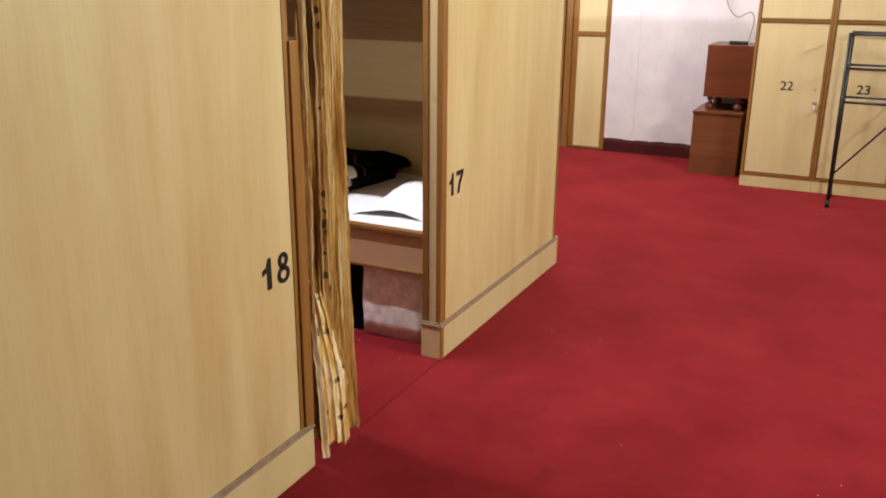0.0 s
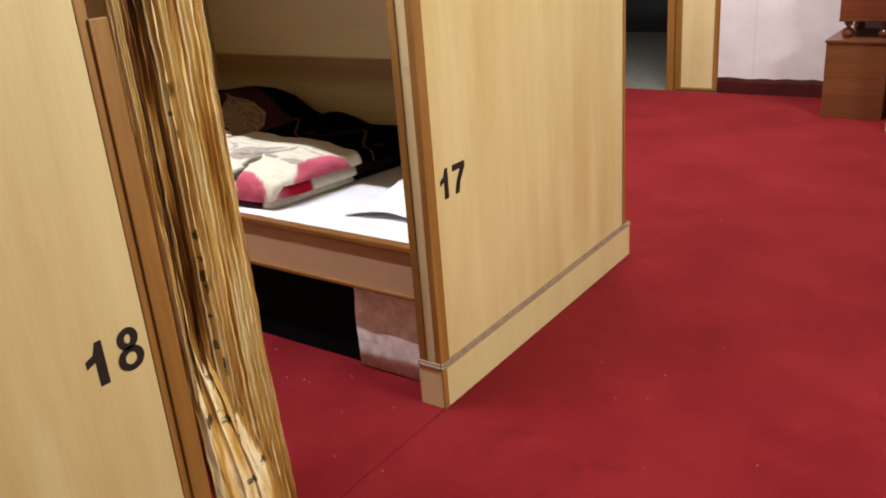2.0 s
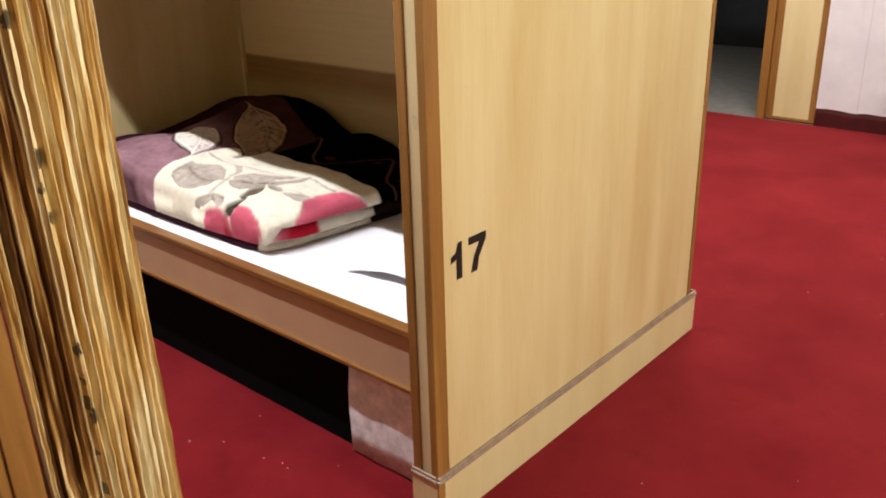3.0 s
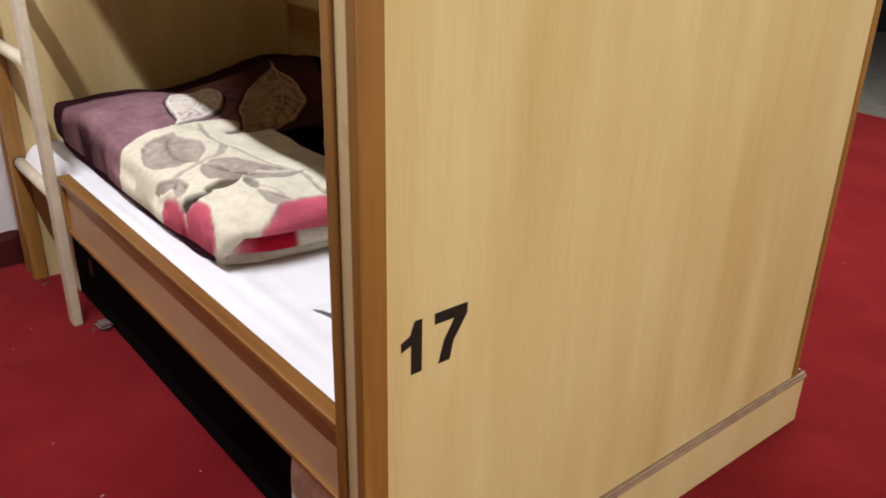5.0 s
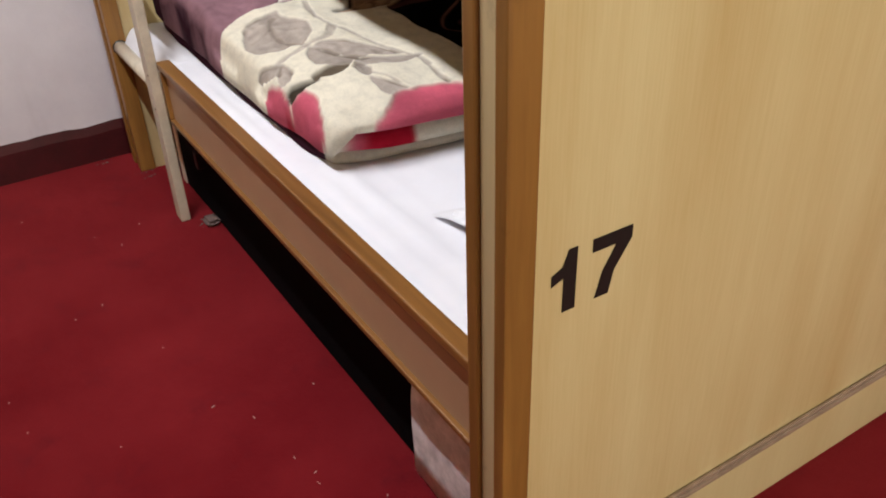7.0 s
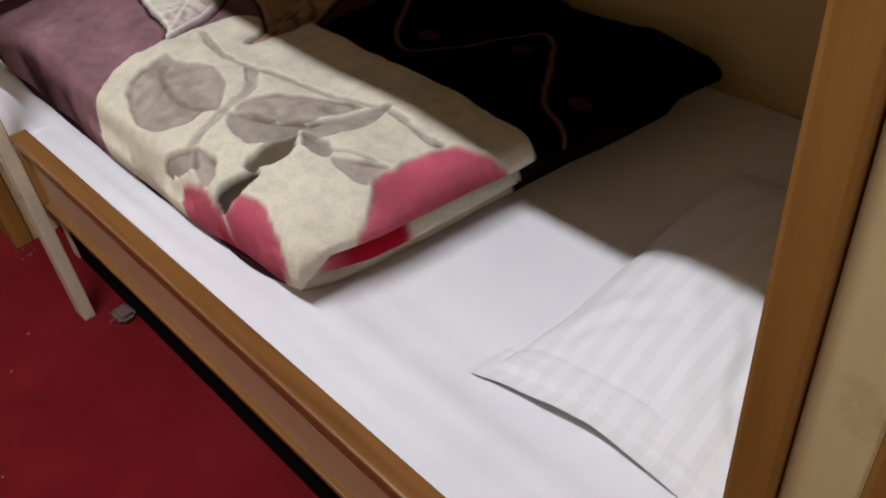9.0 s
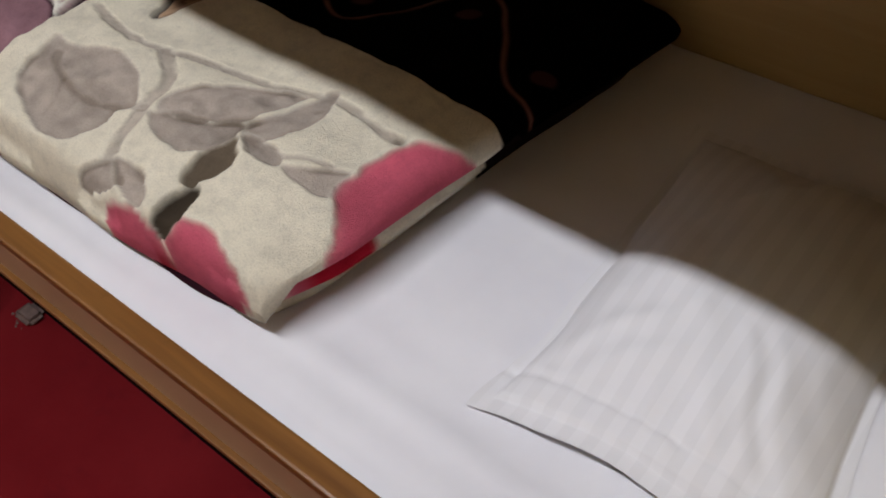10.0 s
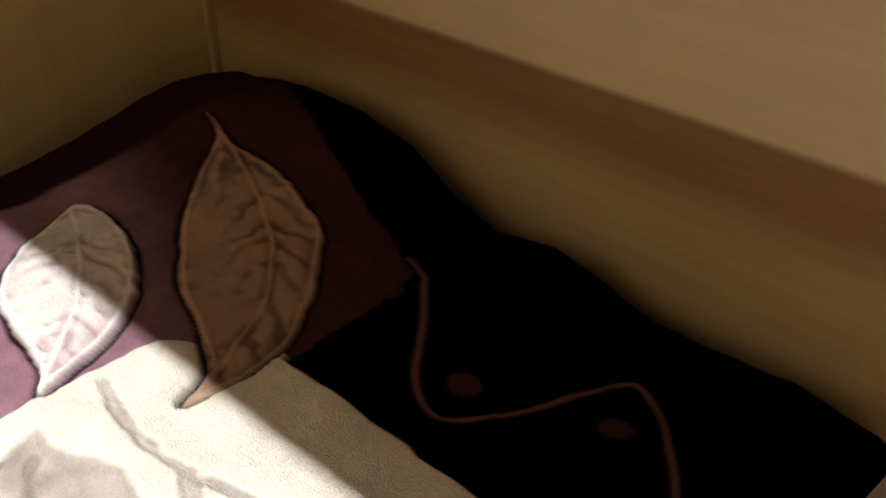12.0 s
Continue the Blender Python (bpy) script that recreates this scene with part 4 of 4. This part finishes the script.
# ---- the curtain ----
def curtain():
    e = thing("door_curtain", "gold-brown satin curtain with dark flowers, gathered against the panel", "curtain", (0, 0, 0))

    def drape(name, edges, z0, z1, x_off, depth, folds, seed, label, shade_band=0.0, flowers=None, sharp=0.7, nu=260, nv=150):
        """A hanging length of cloth; edges gives (height, one side, other side) from the floor up."""
        hs, sides_a, sides_b = zip(*edges)
        verts, weave, faces = [], [], []
        for j in range(nv + 1):
            v = j / nv
            for i in range(nu + 1):
                u = i / nu
                z = z0 + (z1 - z0) * v
                z += (0.030 * noise.noise(Vector((u * 3, seed, 0))) + 0.016 * math.sin(u * 9 + seed)) * (1 - v) ** 3
                ya, yb = float(np.interp(z, hs, sides_a)), float(np.interp(z, hs, sides_b))
                drift = 0.30 * noise.noise(Vector((u * 2.0, z * 0.8, seed))) + 0.05 * noise.noise(Vector((u * 5.0, z * 3.0, seed + 4)))
                ph = 2 * math.pi * (folds * u + 1.6 * drift * min(1.0, 6 * u, 6 * (1 - u)))
                y = ya + (yb - ya) * u + 0.16 * (yb - ya) / max(2, folds) * math.sin(ph + 1.2) * min(1.0, u * 5, (1 - u) * 5)
                x = float(np.interp(z, hs, x_off)) + depth * (1.4 * abs(math.sin(ph / 2)) ** sharp - 0.8 + 0.35 * math.sin(2.3 * ph + seed) + 0.45 * noise.noise(Vector((u * 6, z * 1.2, seed + 8))))
                x += 0.006 * noise.noise(Vector((u * folds * 4 + z * 1.5, z * 1.6, seed))) + 0.0032 * noise.noise(Vector((u * 22, z * 30, seed))) + 0.004 * noise.noise(Vector((u * 9, z * 11, seed + 2)))
                verts.append((x, y, z))
                weave.append((u * folds * 0.030 + shade_band, z, 1.0 if flowers and flowers[0] < u < flowers[1] else 0.0))
        n = nu + 1
        for j in range(nv):
            for i in range(nu):
                a = j * n + i
                faces.append((a, a + 1, a + n + 1, a + n))
        me = bpy.data.meshes.new(name)
        me.from_pydata(verts, [], faces)
        me.polygons.foreach_set("use_smooth", [True] * len(me.polygons))
        at = me.attributes.new("weave", "FLOAT_VECTOR", "POINT")
        at.data.foreach_set("vector", np.array(weave, dtype=np.float32).ravel())
        me.materials.append(CURTAIN)
        ob = new(name, me)
        ob.parent = e
        return tagged(ob, label)

    drape("front_drape", [(0.0, -0.775, -0.640), (0.5, -0.785, -0.662), (1.1, -0.790, -0.668), (2.05, -0.800, -0.660)], 0.040, 2.05, (0.014, 0.010, 0.010, 0.010), 0.013, 9, 2.0, "pale gold pleats with dark flowers", 0.0, (0.02, 0.12), 0.6)
    # offset 12 puts this whole length in the brown that stands for fold shade
    drape("rear_drape", [(0.0, -0.835, -0.755), (0.6, -0.856, -0.768), (2.05, -0.858, -0.772)], 0.055, 2.05, (-0.005, -0.005, -0.005), 0.010, 6, 7.0, "brown striped inner pleats with fold shade in the colour", 12.0)
    drape("edge_drape", [(0.45, -0.855, -0.848), (0.8, -0.862, -0.848), (1.2, -0.866, -0.852), (2.05, -0.870, -0.850)], 0.47, 2.05, (0.010, 0.020, 0.022, 0.022), 0.006, 2, 4.0, "narrow pale gold turned edge", 3.0, None, 0.9, 50, 150)
    drape("lower_drape", [(0.0, -0.848, -0.695), (0.25, -0.858, -0.712), (0.45, -0.852, -0.760), (0.66, -0.845, -0.810)], 0.035, 0.64, (0.032, 0.030, 0.010, -0.030), 0.007, 3.2, 11.0, "gold lower length printed with small dark flowers", 6.0, (0.10, 0.95), 1.0, 130, 90)
    part("rod", rod((0.0, -0.90, 2.06), (0.0, 0.03, 2.06), 0.012), STEEL, e, "curtain rod", True)
    return e


curtain()


# ---- the far end of the aisle ----
def framed_door(name, x0, x1, y, z0, z1, rails, label, category, kind="", stile=0.035):
    e = thing(name, label, category, (0, 0, 0), "", kind)
    part("stile", block(x0, x0 + stile, y, y + 0.04, z0, z1, 0.003), LIP, e, "brown varnished stile")
    part("stile", block(x1 - stile, x1, y, y + 0.04, z0, z1, 0.003), LIP, e, "brown varnished stile")
    zs = [z0, *rails, z1]
    for z in zs:
        part("rail", block(x0 + stile + 0.0005, x1 - stile - 0.0005, y, y + 0.04, max(z0, z - 0.018), min(z1, z + 0.018), 0.003), LIP_X, e, "brown varnished rail")
    for a, b in zip(zs, zs[1:]):
        part("panel", block(x0 + stile - 0.004, x1 - stile + 0.004, y + 0.012, y + 0.028, a + 0.014, b - 0.014, 0), PANEL_CREAM, e, "pale cream laminate panel")
    return e


framed_door("door_1", -0.985, -0.657, FAR + 0.02, 0.004, 2.10, [0.975, 1.60], "pale two-panel door with brown varnished frame, closed", "door", "structure", 0.045)
setting("trim", block(-1.040, -0.987, FAR - 0.006, FAR + 0.10, 0.0, 2.12, 0.003), LIP, "brown varnished door post", "trim")

CY = 3.60
for k, (x0, x1, num) in enumerate(((0.585, 1.058, "22"), (1.06, 1.53, "23"), (1.532, 2.0, ""))):
    e = thing("locker", "pale laminate locker with brown framing" + (", number " + num if num else ""), "locker", (0, 0, 0), "lockers by the far wall")
    part("body", block(x0 + 0.002, x1 - 0.002, CY + 0.045, FAR - 0.004, 0.0, 2.14, 0.002), LAM, e)
    part("plinth", block(x0, x1, CY + 0.004, CY + 0.043, 0.0, 0.080, 0.002), LAM_BASE, e, "pale plinth board")
    part("stile", block(x0, x0 + 0.020, CY, CY + 0.044, 0.081, 2.14, 0.003), LIP, e, "brown varnished stile")
    part("stile", block(x1 - 0.014, x1, CY, CY + 0.044, 0.081, 2.14, 0.003), LIP, e, "brown varnished stile")
    for z in (0.092, 1.147, 2.128):
        part("rail", block(x0 + 0.021, x1 - 0.015, CY + 0.001, CY + 0.044, z - 0.011, z + 0.011, 0.003), LIP_X, e, "brown varnished rail")
    d = part("door", block(x0 + 0.023, x1 - 0.017, CY + 0.008, CY + 0.030, 0.107, 1.132, 0.002), PANEL_CREAM, e, "pale cream laminate door")
    part("upper_door", block(x0 + 0.023, x1 - 0.017, CY + 0.008, CY + 0.030, 1.162, 2.113, 0.002), PANEL_CREAM, e)
    part("keyhole", rod((x1 - 0.055, CY + 0.009, 0.70), (x1 - 0.055, CY + 0.004, 0.70), 0.006), BEAD, d)
    part("hasp", block(x1 - 0.062, x1 - 0.034, CY - 0.006, CY + 0.008, 0.605, 0.622, 0.002), BEAD, d, "dull metal hasp")
    part("padlock", block(x1 - 0.054, x1 - 0.038, CY - 0.012, CY - 0.001, 0.57, 0.60, 0.004), WHITE_PLASTIC, d, "small pale padlock")
    if num:
        lettering(num, 0.086, (x0 + 0.195, CY + 0.0075, 0.690, 0), d)

# low chest, and a cabinet on turned feet standing on it
chest = thing("low_chest", "reddish-brown veneered low chest by the white wall", "chest", (0, 0, 0))
part("body", block(0.175, 0.520, 3.86, 4.39, 0.0, 0.457, 0.003), CHEST, chest)
part("top", block(0.167, 0.527, 3.85, 4.395, 0.458, 0.474, 0.004), CHEST, chest, "worn veneered top")
cab = thing("small_cabinet", "dark mahogany cabinet on turned feet, standing on the chest", "cabinet", (0, 0, 0))
part("body", block(0.222, 0.545, 3.93, 4.38, 0.575, 0.953, 0.004), CHEST_RED, cab)
part("edge_strip", block(0.220, 0.547, 3.926, 3.9295, 0.575, 0.587, 0.001), CHEST_RED, cab)


def turned_foot():
    b = bmesh.new()
    prof = [(0.0, 0.018), (0.010, 0.030), (0.028, 0.036), (0.045, 0.030), (0.058, 0.014), (0.068, 0.013), (0.078, 0.024), (0.1005, 0.026)]
    rings = [[b.verts.new((r * math.cos(2 * math.pi * i / 18), r * math.sin(2 * math.pi * i / 18), z)) for i in range(18)] for z, r in prof]
    for p, q in zip(rings, rings[1:]):
        for i in range(18):
            b.faces.new((p[i], p[(i + 1) % 18], q[(i + 1) % 18], q[i]))
    b.faces.new(rings[0][::-1])
    b.faces.new(rings[-1])
    return b


for x, y in ((0.268, 3.985), (0.470, 3.985), (0.268, 4.33), (0.470, 4.33)):
    f = part("turned_foot", turned_foot(), CHEST_RED, cab, "turned mahogany foot", True)
    f.location = (x, y, 0.4745)

box = thing("charger", "small black power adapter with a thin cable, on the cabinet", "charger", (0.43, 4.05, 0.9535))
part("body", block(-0.075, 0.055, -0.03, 0.03, 0.0, 0.026, 0.005), STEEL, box)
cu = bpy.data.curves.new("cable", "CURVE")
cu.dimensions, cu.bevel_depth, cu.bevel_resolution = "3D", 0.004, 2
sp = cu.splines.new("BEZIER")
pts = [(0.06, 0.0, 0.012), (0.05, 0.12, 0.22), (-0.10, 0.262, 0.20), (-0.19, 0.268, 0.42), (-0.17, 0.27, 1.05)]
sp.bezier_points.add(len(pts) - 1)
for p, c in zip(sp.bezier_points, pts):
    p.co, p.handle_left_type, p.handle_right_type = c, "AUTO", "AUTO"
tmp = bpy.data.objects.new("cable_tmp", cu)
scene.collection.objects.link(tmp)
me = bpy.data.meshes.new_from_object(tmp.evaluated_get(bpy.context.evaluated_depsgraph_get()))
bpy.data.objects.remove(tmp)
me.name = "cable"
me.materials.append(BEAD)
cable = new("cable", me)
cable.parent = box


def rack():
    e = thing("drying_rack", "black tubular steel rack standing on the carpet before the lockers", "rack", (1.190, 3.205, 0))
    w, d, r = 0.62, 0.30, 0.010
    for x in (0.0, w):
        part("post", rod((x, 0, 0.012), (x - 0.012, 0.01, 1.10), r), STEEL, e, "", True)
        part("post", rod((x, d, 0.012), (x, d, 1.10), r), STEEL, e, "", True)
        for y in (0.0, d):
            part("foot", rod((x, y, 0), (x, y, 0.05), 0.014), STEEL, e, "black rubber foot", True)
        for z in (0.68, 0.895, 1.092):
            part("side_bar", rod((x, 0.0, z), (x, d, z), 0.007), STEEL, e, "", True)
    for z in (0.68, 0.887, 1.092):
        part("cross_bar", rod((0, 0, z), (w, 0, z), 0.008), STEEL, e, "", True)
        part("cross_bar", rod((0, d, z), (w, d, z), 0.008), STEEL, e, "", True)
    part("brace", rod((0.004, -0.012, 0.22), (w - 0.02, -0.012, 0.95), 0.006), STEEL, e, "thin diagonal brace", True)
    return e


rack()


# a hairline joint in the plaster, and lint on the carpet
setting("wall_joint", sheet_mesh(40, 1, lambda u, v: Vector((-0.405 + 0.004 * noise.noise(Vector((0, 0, u * 9))) + (v - 0.5) * 0.0022, FAR - 0.0015, 0.118 + 1.6 * u))), JOINT, "hairline vertical joint in the plastered wall", "joint")


def lint():
    rng = random.Random(5)
    b = bmesh.new()
    for k in range(110):
        x, y = (rng.uniform(-1.9, -0.1), rng.uniform(-0.8, 0.0)) if k < 30 else (rng.uniform(-0.8, 2.2), rng.uniform(-1.2, 4.0))
        if -0.15 < x < 0.05 and y > -0.1 and y < 1.4:
            continue
        a, ln, w = rng.uniform(0, 6.3), rng.uniform(0.0015, 0.005), rng.uniform(0.0008, 0.0018)
        d, n = Vector((math.cos(a), math.sin(a), 0)), Vector((-math.sin(a), math.cos(a), 0))
        c = Vector((x, y, 0.0015))
        low = [b.verts.new(c + d * p * ln + n * q * w) for p, q in ((-1, -0.4), (1, -1), (0.8, 1), (-0.9, 0.6))]
        top = b.verts.new(c + Vector((0, 0, 0.0022)))
        for i in range(4):
            b.faces.new((low[i], low[(i + 1) % 4], top))
    return b


tagged(part("carpet_lint", lint(), LINT), "scattered pale lint and crumbs on the red carpet", "lint", "", "stuff")


# tube lights
def tube_lamp(place, turn, tilt, hangers=0.0):
    e = thing("tube_light", "white fluorescent tube light fitting", "lamp", (0, 0, 0), "tube lights")
    e.matrix_world = pose(*place, 0, 0, turn)
    b = block(-0.62, 0.62, -0.03, 0.03, 0.012, 0.05, 0.006)
    bmesh.ops.transform(b, verts=b.verts, matrix=pose(0, 0, 0, tilt))
    part("housing", b, WHITE_PLASTIC, e)
    if hangers:
        for x in (-0.45, 0.45):
            part("hanger", rod((x, -0.03, 0.0), (x, -0.03, hangers), 0.006), STEEL, e, "thin drop rod")
    return e


tube_lamp((-0.80, -0.62, 2.72), 0, 75, 0.105)
tube_lamp((3.34, 0.05, 2.25), 90, 72)
tube_lamp((-0.45, 2.75, 2.768), 0, 0)
